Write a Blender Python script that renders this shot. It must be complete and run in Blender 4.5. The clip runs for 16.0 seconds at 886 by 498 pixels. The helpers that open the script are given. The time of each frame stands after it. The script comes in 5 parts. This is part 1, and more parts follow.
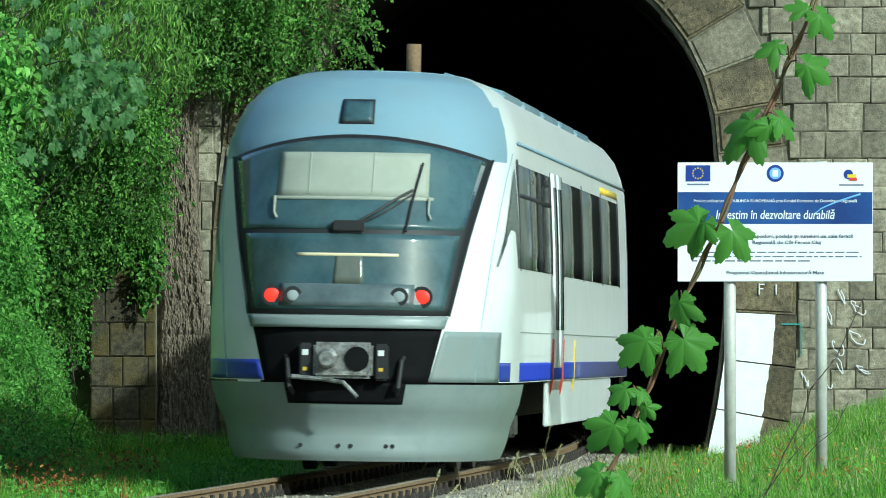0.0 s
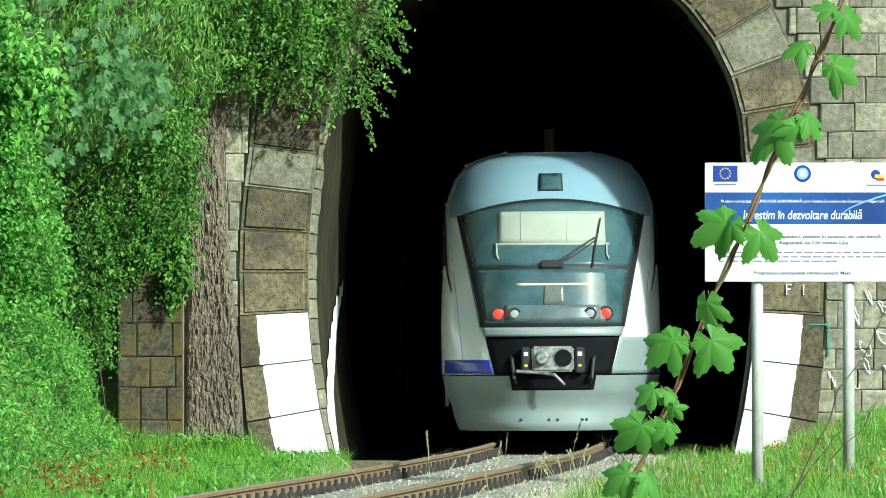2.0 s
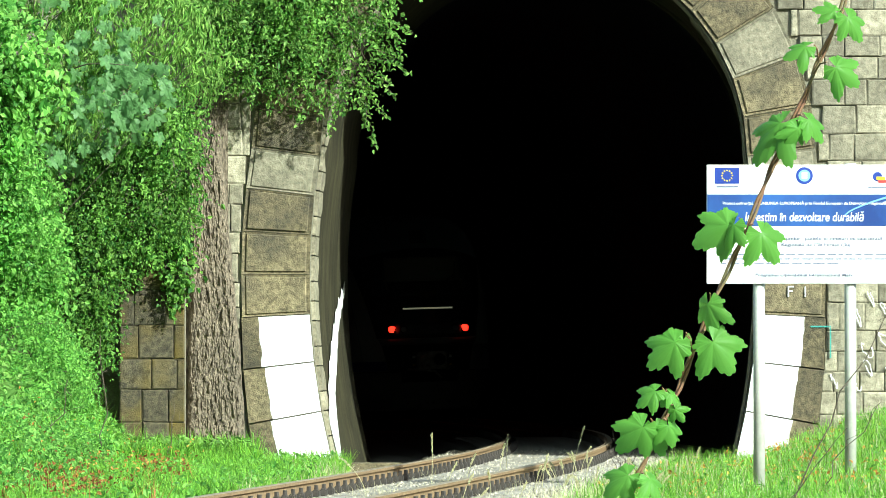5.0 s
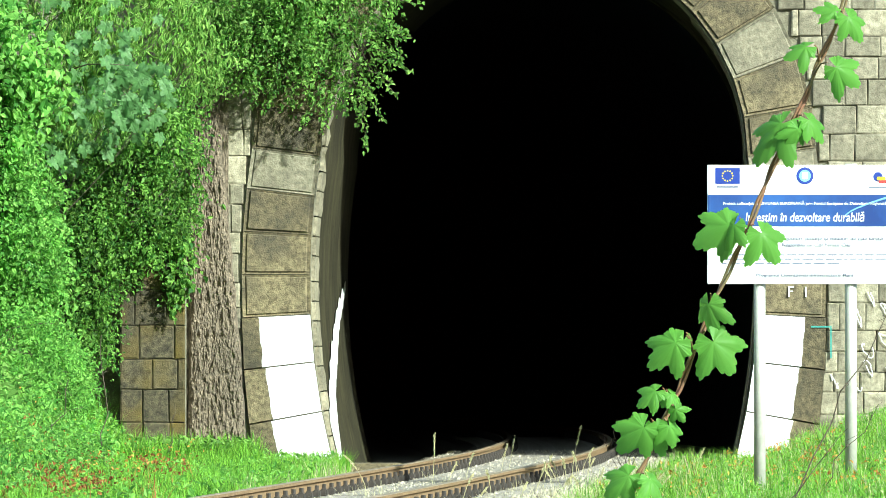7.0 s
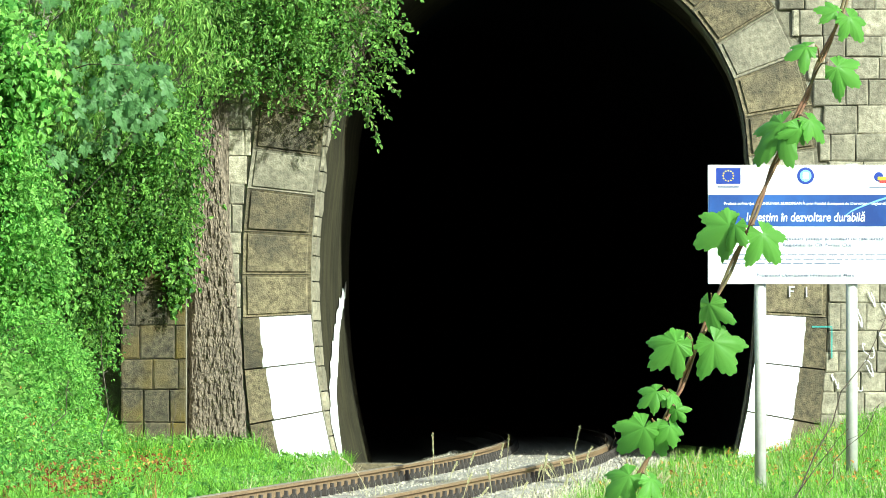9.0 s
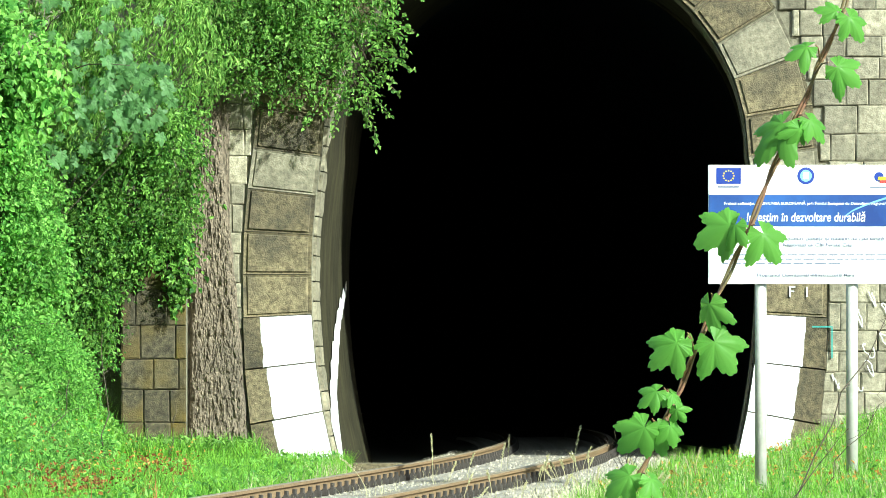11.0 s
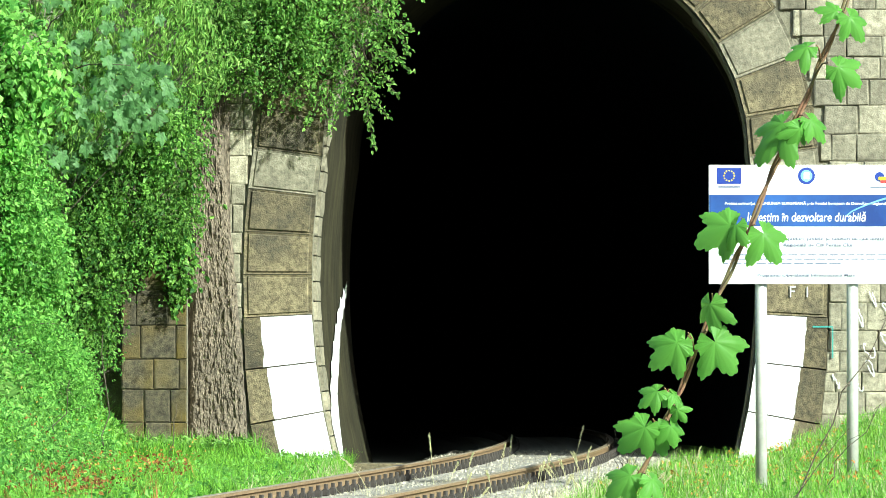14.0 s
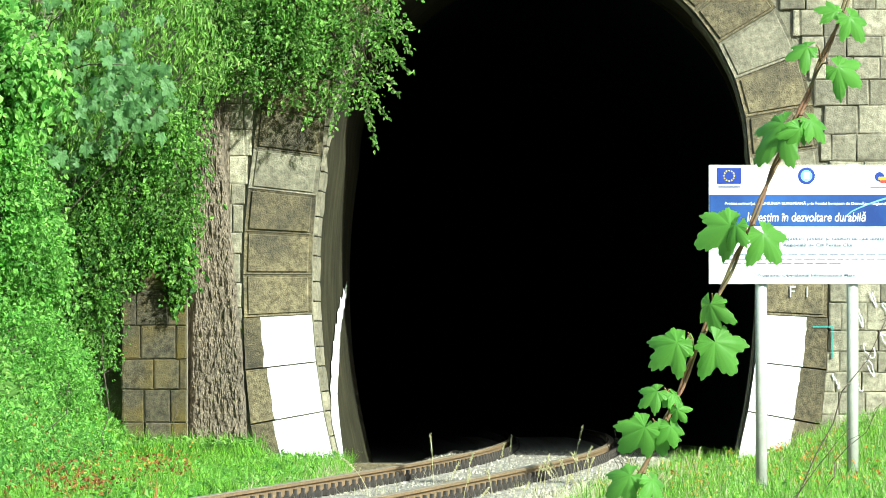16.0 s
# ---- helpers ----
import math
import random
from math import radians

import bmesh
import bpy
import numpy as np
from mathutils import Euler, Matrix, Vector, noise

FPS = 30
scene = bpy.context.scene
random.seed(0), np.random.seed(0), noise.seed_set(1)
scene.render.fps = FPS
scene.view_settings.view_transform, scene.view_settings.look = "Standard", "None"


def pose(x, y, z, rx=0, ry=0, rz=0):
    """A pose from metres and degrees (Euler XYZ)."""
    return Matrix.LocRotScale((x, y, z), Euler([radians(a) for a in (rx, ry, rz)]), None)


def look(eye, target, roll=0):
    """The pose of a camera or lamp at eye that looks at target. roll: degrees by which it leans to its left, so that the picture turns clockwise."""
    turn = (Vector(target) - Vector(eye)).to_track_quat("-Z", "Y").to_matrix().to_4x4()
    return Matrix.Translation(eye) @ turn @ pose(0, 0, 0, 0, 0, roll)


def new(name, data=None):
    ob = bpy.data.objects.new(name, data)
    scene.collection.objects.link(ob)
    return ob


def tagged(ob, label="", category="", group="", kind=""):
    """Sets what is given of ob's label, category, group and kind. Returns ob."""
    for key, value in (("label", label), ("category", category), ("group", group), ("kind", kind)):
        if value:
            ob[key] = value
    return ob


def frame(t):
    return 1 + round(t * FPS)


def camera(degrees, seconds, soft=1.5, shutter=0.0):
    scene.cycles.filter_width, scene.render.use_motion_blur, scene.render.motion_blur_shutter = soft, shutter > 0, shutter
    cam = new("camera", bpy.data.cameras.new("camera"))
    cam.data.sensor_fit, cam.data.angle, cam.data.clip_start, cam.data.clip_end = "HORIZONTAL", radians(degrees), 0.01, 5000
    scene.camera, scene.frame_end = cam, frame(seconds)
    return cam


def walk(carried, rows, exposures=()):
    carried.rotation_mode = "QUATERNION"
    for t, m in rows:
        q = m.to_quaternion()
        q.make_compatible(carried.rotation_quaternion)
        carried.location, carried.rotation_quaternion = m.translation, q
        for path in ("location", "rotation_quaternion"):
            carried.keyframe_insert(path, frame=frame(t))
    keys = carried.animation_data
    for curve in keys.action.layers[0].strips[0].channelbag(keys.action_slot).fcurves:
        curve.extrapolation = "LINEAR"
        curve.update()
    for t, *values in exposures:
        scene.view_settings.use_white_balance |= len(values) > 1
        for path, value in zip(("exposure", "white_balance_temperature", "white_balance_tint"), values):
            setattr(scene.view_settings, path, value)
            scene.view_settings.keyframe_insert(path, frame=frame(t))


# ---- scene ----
# camera on a tripod, a long lens, a small pan to the left that dies out
EYE = (0.0, 0.0, 1.2)
LENS = 10920.0
cam = camera(2 * math.degrees(math.atan(784 / LENS)), 16.0, soft=0.75, shutter=0.4)


def aim(right, down):
    return look(EYE, (right, LENS, 1.2 + 193 - down))


walk(cam, [(t, aim(r, d)) for t, r, d in (
    (0.0, 55, 4.5), (0.25, 54, 4.5), (0.5, 50, 4), (0.75, 45, 4), (1.0, 37, 4), (1.25, 26, 4), (1.5, 15.5, 4),
    (1.75, 9.5, 4), (2.0, 6.8, 4), (2.5, 6, 3), (3.0, 6.3, 2.2), (3.5, 6, 1.5), (4.0, 5, 1), (6.5, 3, 0),
    (9.0, 1.5, 0), (11.5, 0.8, 0), (14.0, 0, 0), (16.0, 0, 0))],
    exposures=((0.0, -0.15, 5300, -16), (1.0, 0.0, 5350, -15), (1.5, 0.2, 5450, -14), (2.0, 0.45, 5550, -13), (2.5, 0.8, 5700, -11), (3.2, 0.95, 5800, -10), (16.0, 0.98, 5800, -10)))

# ---- light: a bright hazy sky, afternoon sun behind the camera to the right
SUN_EL, SUN_AZ = 29.0, 138.0
world = bpy.data.worlds.new("sky")
scene.world = world
world.use_nodes = True
wt = world.node_tree
sky = wt.nodes.new("ShaderNodeTexSky")
sky.sky_type, sky.sun_disc = "NISHITA", False
sky.sun_elevation, sky.sun_rotation = radians(SUN_EL), radians(SUN_AZ)
sky.dust_density = 3.0
wt.links.new(sky.outputs["Color"], wt.nodes["Background"].inputs["Color"])
wt.nodes["Background"].inputs["Strength"].default_value = 0.145
sun = new("sun", bpy.data.lights.new("sun", "SUN"))
sun.data.energy, sun.data.angle, sun.data.color = 4.6, radians(1.5), (1.0, 0.95, 0.86)
az, el = radians(SUN_AZ), radians(SUN_EL)
sun.matrix_world = look((math.sin(az) * math.cos(el) * 50, math.cos(az) * math.cos(el) * 50, math.sin(el) * 50), (0, 0, 0))


# ---- materials
def nodes_of(name):
    m = bpy.data.materials.new(name)
    m.use_nodes = True
    return m, m.node_tree, m.node_tree.nodes["Principled BSDF"]


def mat(name, a, b=None, scale=6.0, rough=0.8, bump=0.0, fine=None, metal=0.0, stain=0.0, stain_scale=0.8,
        vary=0.0, island=0.0, coat=0.0, spec=0.5, stretch=None, stain_colour=(0.03, 0.028, 0.022), bump_dist=0.02):
    m, t, p = nodes_of(name)
    b = b or tuple(c * 0.85 for c in a)
    geo = t.nodes.new("ShaderNodeNewGeometry")
    tex = t.nodes.new("ShaderNodeTexCoord")
    src = tex.outputs["Object"]
    if stretch:
        mp = t.nodes.new("ShaderNodeMapping")
        mp.inputs["Scale"].default_value = stretch
        t.links.new(src, mp.inputs["Vector"])
        src = mp.outputs["Vector"]
    if vary:
        info = t.nodes.new("ShaderNodeObjectInfo")
        add = t.nodes.new("ShaderNodeVectorMath")
        add.operation = "MULTIPLY_ADD"
        add.inputs[1].default_value = (37.0, 19.0, 53.0)
        t.links.new(info.outputs["Random"], add.inputs[0])
        t.links.new(src, add.inputs[2])
        src = add.outputs["Vector"]
    n = t.nodes.new("ShaderNodeTexNoise")
    n.inputs["Scale"].default_value, n.inputs["Detail"].default_value = scale, 6
    n.inputs["Roughness"].default_value = 0.65
    t.links.new(src, n.inputs["Vector"])
    ramp = t.nodes.new("ShaderNodeValToRGB")
    ramp.color_ramp.elements[0].position, ramp.color_ramp.elements[1].position = 0.34, 0.66
    ramp.color_ramp.elements[0].color, ramp.color_ramp.elements[1].color = (*b, 1), (*a, 1)
    t.links.new(n.outputs["Fac"], ramp.inputs["Fac"])
    out = ramp.outputs["Color"]
    if stain:
        n2 = t.nodes.new("ShaderNodeTexNoise")
        n2.inputs["Scale"].default_value, n2.inputs["Detail"].default_value = stain_scale, 5
        t.links.new(src, n2.inputs["Vector"])
        r2 = t.nodes.new("ShaderNodeMapRange")
        r2.inputs["From Min"].default_value, r2.inputs["From Max"].default_value = 0.45, 0.72
        r2.inputs["To Max"].default_value = stain
        t.links.new(n2.outputs["Fac"], r2.inputs["Value"])
        mx = t.nodes.new("ShaderNodeMix")
        mx.data_type = "RGBA"
        mx.inputs["B"].default_value = (*stain_colour, 1)
        t.links.new(r2.outputs["Result"], mx.inputs["Factor"])
        t.links.new(out, mx.inputs["A"])
        out = mx.outputs["Result"]
    if vary or island:
        hsv = t.nodes.new("ShaderNodeHueSaturation")
        mr = t.nodes.new("ShaderNodeMapRange")
        k = vary or island
        mr.inputs["To Min"].default_value, mr.inputs["To Max"].default_value = 1 - k, 1 + k
        t.links.new(info.outputs["Random"] if vary else geo.outputs["Random Per Island"], mr.inputs["Value"])
        t.links.new(mr.outputs["Result"], hsv.inputs["Value"])
        t.links.new(out, hsv.inputs["Color"])
        out = hsv.outputs["Color"]
    t.links.new(out, p.inputs["Base Color"])
    p.inputs["Roughness"].default_value, p.inputs["Metallic"].default_value = rough, metal
    p.inputs["Coat Weight"].default_value = coat
    p.inputs["Specular IOR Level"].default_value = spec
    if bump:
        n3 = t.nodes.new("ShaderNodeTexNoise")
        n3.inputs["Scale"].default_value, n3.inputs["Detail"].default_value = fine or scale * 6, 8
        t.links.new(src, n3.inputs["Vector"])
        bp = t.nodes.new("ShaderNodeBump")
        bp.inputs["Strength"].default_value, bp.inputs["Distance"].default_value = bump, bump_dist
        t.links.new(n3.outputs["Fac"], bp.inputs["Height"])
        t.links.new(bp.outputs["Normal"], p.inputs["Normal"])
    return m


def leaf_mat(name, dark, light, through_light=0.35, rough=0.45):
    """Leaf blades: each blade its own tone, light passes through."""
    m, t, p = nodes_of(name)
    geo = t.nodes.new("ShaderNodeNewGeometry")
    ramp = t.nodes.new("ShaderNodeValToRGB")
    ramp.color_ramp.elements[0].color, ramp.color_ramp.elements[1].color = (*dark, 1), (*light, 1)
    t.links.new(geo.outputs["Random Per Island"], ramp.inputs["Fac"])
    tex = t.nodes.new("ShaderNodeTexCoord")
    patch = t.nodes.new("ShaderNodeTexNoise")
    patch.inputs["Scale"].default_value, patch.inputs["Detail"].default_value = 2.2, 3
    t.links.new(tex.outputs["Object"], patch.inputs["Vector"])
    span = t.nodes.new("ShaderNodeMapRange")
    span.inputs["From Min"].default_value, span.inputs["From Max"].default_value = 0.3, 0.7
    span.inputs["To Min"].default_value, span.inputs["To Max"].default_value = 0.6, 1.3
    t.links.new(patch.outputs["Fac"], span.inputs["Value"])
    tone = t.nodes.new("ShaderNodeHueSaturation")
    t.links.new(span.outputs["Result"], tone.inputs["Value"])
    t.links.new(ramp.outputs["Color"], tone.inputs["Color"])
    t.links.new(tone.outputs["Color"], p.inputs["Base Color"])
    p.inputs["Roughness"].default_value = rough
    p.inputs["Specular IOR Level"].default_value = 0.2
    tr = t.nodes.new("ShaderNodeBsdfTranslucent")
    br = t.nodes.new("ShaderNodeHueSaturation")
    br.inputs["Value"].default_value, br.inputs["Hue"].default_value = 1.3, 0.485
    t.links.new(tone.outputs["Color"], br.inputs["Color"])
    t.links.new(br.outputs["Color"], tr.inputs["Color"])
    mix = t.nodes.new("ShaderNodeMixShader")
    mix.inputs["Fac"].default_value = through_light
    t.links.new(p.outputs["BSDF"], mix.inputs[1])
    t.links.new(tr.outputs["BSDF"], mix.inputs[2])
    t.links.new(mix.outputs["Shader"], t.nodes["Material Output"].inputs["Surface"])
    return m


def glow_mat(name, colour, strength):
    m, t, p = nodes_of(name)
    p.inputs["Base Color"].default_value = (*colour, 1)
    p.inputs["Emission Color"].default_value = (*colour, 1)
    p.inputs["Emission Strength"].default_value = strength
    return m


STONE = mat("stone", (0.36, 0.325, 0.235), (0.155, 0.138, 0.095), 13, 0.9, 0.55, 45, stain=0.6, stain_scale=1.7, vary=0.28, bump_dist=0.02, stain_colour=(0.07, 0.06, 0.04))
STONE_DARK = mat("dark stone", (0.215, 0.175, 0.10), (0.062, 0.05, 0.028), 16, 0.92, 0.7, 50, stain=0.65, stain_scale=2.0, vary=0.3, bump_dist=0.025)
MORTAR = mat("mortar", (0.28, 0.26, 0.19), (0.16, 0.145, 0.10), 6, 0.95, 0.6, 40, stain=0.5)
RENDER = mat("rough render", (0.25, 0.20, 0.145), (0.055, 0.042, 0.029), 30, 0.95, 0.8, 40, stain=0.5, stretch=(1, 1, 0.35), bump_dist=0.04)
MOSSY = mat("mossy stone", (0.10, 0.084, 0.05), (0.02, 0.017, 0.011), 15, 0.95, 0.6, 50, stain=0.8, stain_scale=1.5, vary=0.2,
            stain_colour=(0.12, 0.082, 0.008))
WHITEWASH = mat("whitewash", (0.86, 0.86, 0.86), (0.78, 0.78, 0.77), 7, 0.8, 0.25, 40, stain=0.12, stain_scale=3, stain_colour=(0.45, 0.42, 0.36))
# stained plaster; base darkened to imitate shade deepening inside the mouth
SHADED_PLASTER = mat("shade-darkened plaster", (0.060, 0.054, 0.029), (0.021, 0.019, 0.011), 4, 0.95, 0.4, 30, stain=0.75, stain_scale=1.6, stretch=(1, 0.8, 0.25), spec=0.15, stain_colour=(0.015, 0.015, 0.01))
# blue in the soot colour stands in for lens veil over the dark
SOOT_VEIL = mat("sooty lining with blue veil tint", (0.05, 0.08, 0.11), (0.038, 0.06, 0.085), 2, 0.95, 0.3, 20)
SOIL = mat("soil", (0.10, 0.085, 0.05), (0.05, 0.06, 0.02), 1.5, 0.95, 0.6, 20, stain=0.4)
HILL = mat("grassy soil", (0.07, 0.12, 0.03), (0.05, 0.075, 0.02), 0.8, 0.95, 0.6, 8, stain=0.4)
GRAVEL = mat("gravel bed", (0.22, 0.205, 0.175), (0.09, 0.085, 0.07), 22, 0.95, 0.9, 40)
PEBBLE = mat("ballast stone", (0.40, 0.365, 0.29), (0.21, 0.19, 0.145), 20, 0.9, island=0.45)
RAIL_STEEL = mat("rusty rail", (0.27, 0.185, 0.105), (0.15, 0.10, 0.055), 30, 0.85, 0.3, 90, spec=0.2)
RAIL_TOP = mat("worn rail head", (0.36, 0.29, 0.20), (0.24, 0.185, 0.12), 20, 0.5, metal=0.35)
CONCRETE = mat("sleeper concrete", (0.36, 0.34, 0.3), (0.22, 0.2, 0.17), 12, 0.9, 0.4, 50, stain=0.4)
IRON = mat("dark iron", (0.05, 0.04, 0.035), (0.03, 0.025, 0.02), 30, 0.7, 0.2)
GALV = mat("galvanised steel", (0.60, 0.60, 0.55), (0.50, 0.50, 0.46), 12, 0.5, 0.05, metal=0.15, stain=0.3, stain_scale=4, stain_colour=(0.3, 0.27, 0.2))


# ---- building helpers
def mesh_of(bm, name, mats, smooth=False):
    me = bpy.data.meshes.new(name)
    bm.normal_update()
    bm.to_mesh(me)
    bm.free()
    for m in mats if isinstance(mats, (list, tuple)) else (mats,):
        me.materials.append(m)
    if smooth:
        me.polygons.foreach_set("use_smooth", [True] * len(me.polygons))
    return me


def part(name, bm, mats, parent=None, label="", smooth=False, m=None):
    ob = new(name, mesh_of(bm, name, mats, smooth))
    if parent is not None:
        ob.parent = parent
    if m is not None:
        ob.matrix_basis = m
    if label:
        tagged(ob, label)
    return ob


def mesh_raw(name, verts, faces, mats, parent=None, idx=None, smooth=False):
    me = bpy.data.meshes.new(name)
    me.from_pydata(verts, [], faces)
    for m in mats if isinstance(mats, (list, tuple)) else (mats,):
        me.materials.append(m)
    if idx is not None:
        me.polygons.foreach_set("material_index", idx)
    if smooth:
        me.polygons.foreach_set("use_smooth", [True] * len(me.polygons))
    me.update()
    ob = new(name, me)
    ob.parent = parent
    return ob


def box(bm, x0, x1, y0, y1, z0, z1, bevel=0.0, m=None):
    r = bmesh.ops.create_cube(bm, size=1)
    vs = r["verts"]
    bmesh.ops.scale(bm, vec=(x1 - x0, y1 - y0, z1 - z0), verts=vs)
    bmesh.ops.translate(bm, vec=((x0 + x1) / 2, (y0 + y1) / 2, (z0 + z1) / 2), verts=vs)
    if m is not None:
        bmesh.ops.transform(bm, matrix=m, verts=vs)
    if bevel:
        es = list({e for v in vs for e in v.link_edges})
        bmesh.ops.bevel(bm, geom=es, offset=bevel, segments=2, affect="EDGES", clamp_overlap=True)
    return bm


def tube(bm, pts, r0, r1=None, n=8, cap=True):
    """A round bar along pts, tapering from r0 to r1."""
    r1 = r0 if r1 is None else r1
    pts = [Vector(p) for p in pts]
    rings = []
    for i, p in enumerate(pts):
        d = (pts[min(i + 1, len(pts) - 1)] - pts[max(i - 1, 0)]).normalized()
        u = d.cross(Vector((0.13, 0.97, 0.2))).normalized()
        v = d.cross(u)
        r = r0 + (r1 - r0) * i / max(1, len(pts) - 1)
        rings.append([bm.verts.new(p + r * (math.cos(a) * u + math.sin(a) * v)) for a in (2 * math.pi * k / n for k in range(n))])
    for a, b in zip(rings, rings[1:]):
        for k in range(n):
            bm.faces.new((a[k], a[(k + 1) % n], b[(k + 1) % n], b[k]))
    if cap:
        bm.faces.new(rings[0][::-1])
        bm.faces.new(rings[-1])
    return bm


def B():
    return bmesh.new()


# ---- the line: straight to the mouth, then a left-hand curve underground
STEP = 0.5
S = np.arange(-30.0, 330.0, STEP)
BEND = np.interp(S, [-30, 58, 62, 74, 80, 95, 106, 330], [0, 0.0003, 0.0007, 0.0018, 0.0034, 0.0046, 0.0066, 0.0066])
HEAD = -np.cumsum(BEND) * STEP
HEAD = HEAD - np.interp(60, S, HEAD) + 0.104
LX = np.cumsum(np.sin(HEAD)) * STEP
LY = np.cumsum(np.cos(HEAD)) * STEP
LX = LX - np.interp(60, S, LX) - 0.66
LY = LY - np.interp(60, S, LY) + 60


def line(s, off=0.0, z=0.0):
    x, y, h = (float(np.interp(s, S, a)) for a in (LX, LY, HEAD))
    return Vector((x + off * math.cos(h), y - off * math.sin(h), z))


def line_x(y):
    return float(np.interp(y, LY[:260], LX[:260]))


PORTAL_Y = 84.0
AX = 1.26


def half_width(z):
    """Half the clear width of the opening at height z."""
    if z >= 3.98:
        return math.sqrt(max(0.0, 2.9 ** 2 - (z - 3.98) ** 2))
    return 3.04 - 0.05 * (z - 2.3) ** 2


def arch(n=40, grow=0.0, foot=-0.5):
    """The opening's outline from its left foot over the crown to its right foot, moved out by grow; x from the axis."""
    zs = [foot + (3.98 - foot) * i / 12 for i in range(12)]
    left = [(-half_width(z) - grow, z) for z in zs]
    top = [(-(2.9 + grow) * math.cos(math.pi * i / n), 3.98 + (2.9 + grow) * math.sin(math.pi * i / n)) for i in range(n + 1)]
    return left + top + [(-x, z) for x, z in reversed(left)]


# ---- ground, one sheet
def ground_z(x, y):
    d = x - line_x(min(y, 95))
    n = noise.noise(Vector((x * 0.5, y * 0.5, 0)))
    z = -0.38 + 0.05 * n
    if abs(d) > 1.7:
        z += 0.06
    if y > 30:
        lb = -4.25 - x + 0.25 * n
        if lb > 0:
            z += min(lb * 0.95, 9 + 0.1 * lb)
    far = min(1.0, max(0.0, (y - 65) / 19))
    rb = x - 3.3 - 0.9 * far
    if rb > 0:
        z += min((0.17 + 0.2 * far) * rb, 3.0 + 0.02 * rb) * min(1, max(0, (y - 25) / 20))
    # unseen slope behind the camera, added to keep low sky out of the tunnel
    if y < -25:
        z += min((-25 - y) * 0.42, 75 + (-25 - y) * 0.02) * (1 + 0.15 * noise.noise(Vector((x * 0.01, y * 0.01, 2))))
    return z


def axis_steps(fine0, fine1, fine, far):
    out = list(np.arange(fine0, fine1, fine))
    step, v = fine, fine1
    while v < far:
        out.append(v)
        step *= 1.35
        v += step
    step, v = fine, fine0
    while v > -far:
        step *= 1.35
        v -= step
        out.insert(0, v)
    return out


def build_ground():
    xs, ys = axis_steps(-9, 11, 0.35, 2500), axis_steps(44, 90, 0.7, 2500)
    verts = [(x, y, ground_z(x, y) if y < 84.6 else -0.75) for y in ys for x in xs]
    w = len(xs)
    faces = [(j * w + i, j * w + i + 1, (j + 1) * w + i + 1, (j + 1) * w + i) for j in range(len(ys) - 1) for i in range(w - 1)]
    g = mesh_raw("ground", verts, faces, SOIL, smooth=True)
    tagged(g, "brown soil ground under grass beside the railway", "ground", kind="structure")
    # the hill that the line goes under
    xs, ys = axis_steps(-12, 14, 1.0, 400), [84.9] + list(np.arange(86, 130, 3)) + list(np.arange(130, 420, 15))

    def hz(x, y):
        return 8.6 + (y - 85) * 0.45 * math.exp(-(y - 85) / 260) - min(6, abs(x) * 0.01) + 0.5 * noise.noise(Vector((x * 0.2, y * 0.2, 3)))
    verts = [(x, y, hz(x, y)) for y in ys for x in xs]
    w = len(xs)
    faces = [(j * w + i, j * w + i + 1, (j + 1) * w + i + 1, (j + 1) * w + i) for j in range(len(ys) - 1) for i in range(w - 1)]
    h = mesh_raw("ground_hill", verts, faces, HILL, smooth=True)
    tagged(h, "grassy hillside above the tunnel mouth", "hill", kind="structure")


build_ground()


# ---- tunnel: mouth wall, lining, floor
def strip_wall(name, inner, outer, y0, y1, mats):
    """A slab with an opening: inner and outer outlines with the same count of points."""
    bm = B()
    rows = []
    for y in (y0, y1):
        rows.append([[bm.verts.new((x, y, z)) for x, z in o] for o in (inner, outer)])
    n = len(inner)
    for i in range(n - 1):
        (a, b), (c, d) = rows
        bm.faces.new((a[i], b[i], b[i + 1], a[i + 1]))
        bm.faces.new((c[i + 1], d[i + 1], d[i], c[i]))
        bm.faces.new((a[i + 1], c[i + 1], c[i], a[i]))
        bm.faces.new((b[i], d[i], d[i + 1], b[i + 1]))
    return part(name, bm, mats)


inner = [(AX + x, z) for x, z in arch()]
outer = []
for x, z in arch():
    dx, dz = x, z - 2.6
    k = min(9.0 / max(abs(dx), 1e-6), (6.4 if dz > 0 else 3.4) / max(abs(dz), 1e-6))
    outer.append((AX + dx * k, 2.6 + dz * k))
portal_wall = strip_wall("wall_portal", inner, outer, PORTAL_Y + 0.07, PORTAL_Y + 1.1, MORTAR)
tagged(portal_wall, "weathered ashlar stone tunnel mouth with whitewashed foot stones", "tunnel portal", kind="structure")


def sweep(name, outline, s0, s1, ds, mats, flip=False):
    verts, faces = [], []
    ss = np.arange(s0, s1 + 0.01, ds)
    for s in ss:
        for x, z in outline:
            p = line(s, x + (AX - line_x(PORTAL_Y)) * max(0, 1 - (s - PORTAL_Y) / 12))
            verts.append((p.x, p.y, z))
    n = len(outline)
    for j in range(len(ss) - 1):
        for i in range(n - 1):
            q = (j * n + i, j * n + i + 1, (j + 1) * n + i + 1, (j + 1) * n + i)
            faces.append(q[::-1] if flip else q)
    return mesh_raw(name, verts, faces, mats, smooth=True)


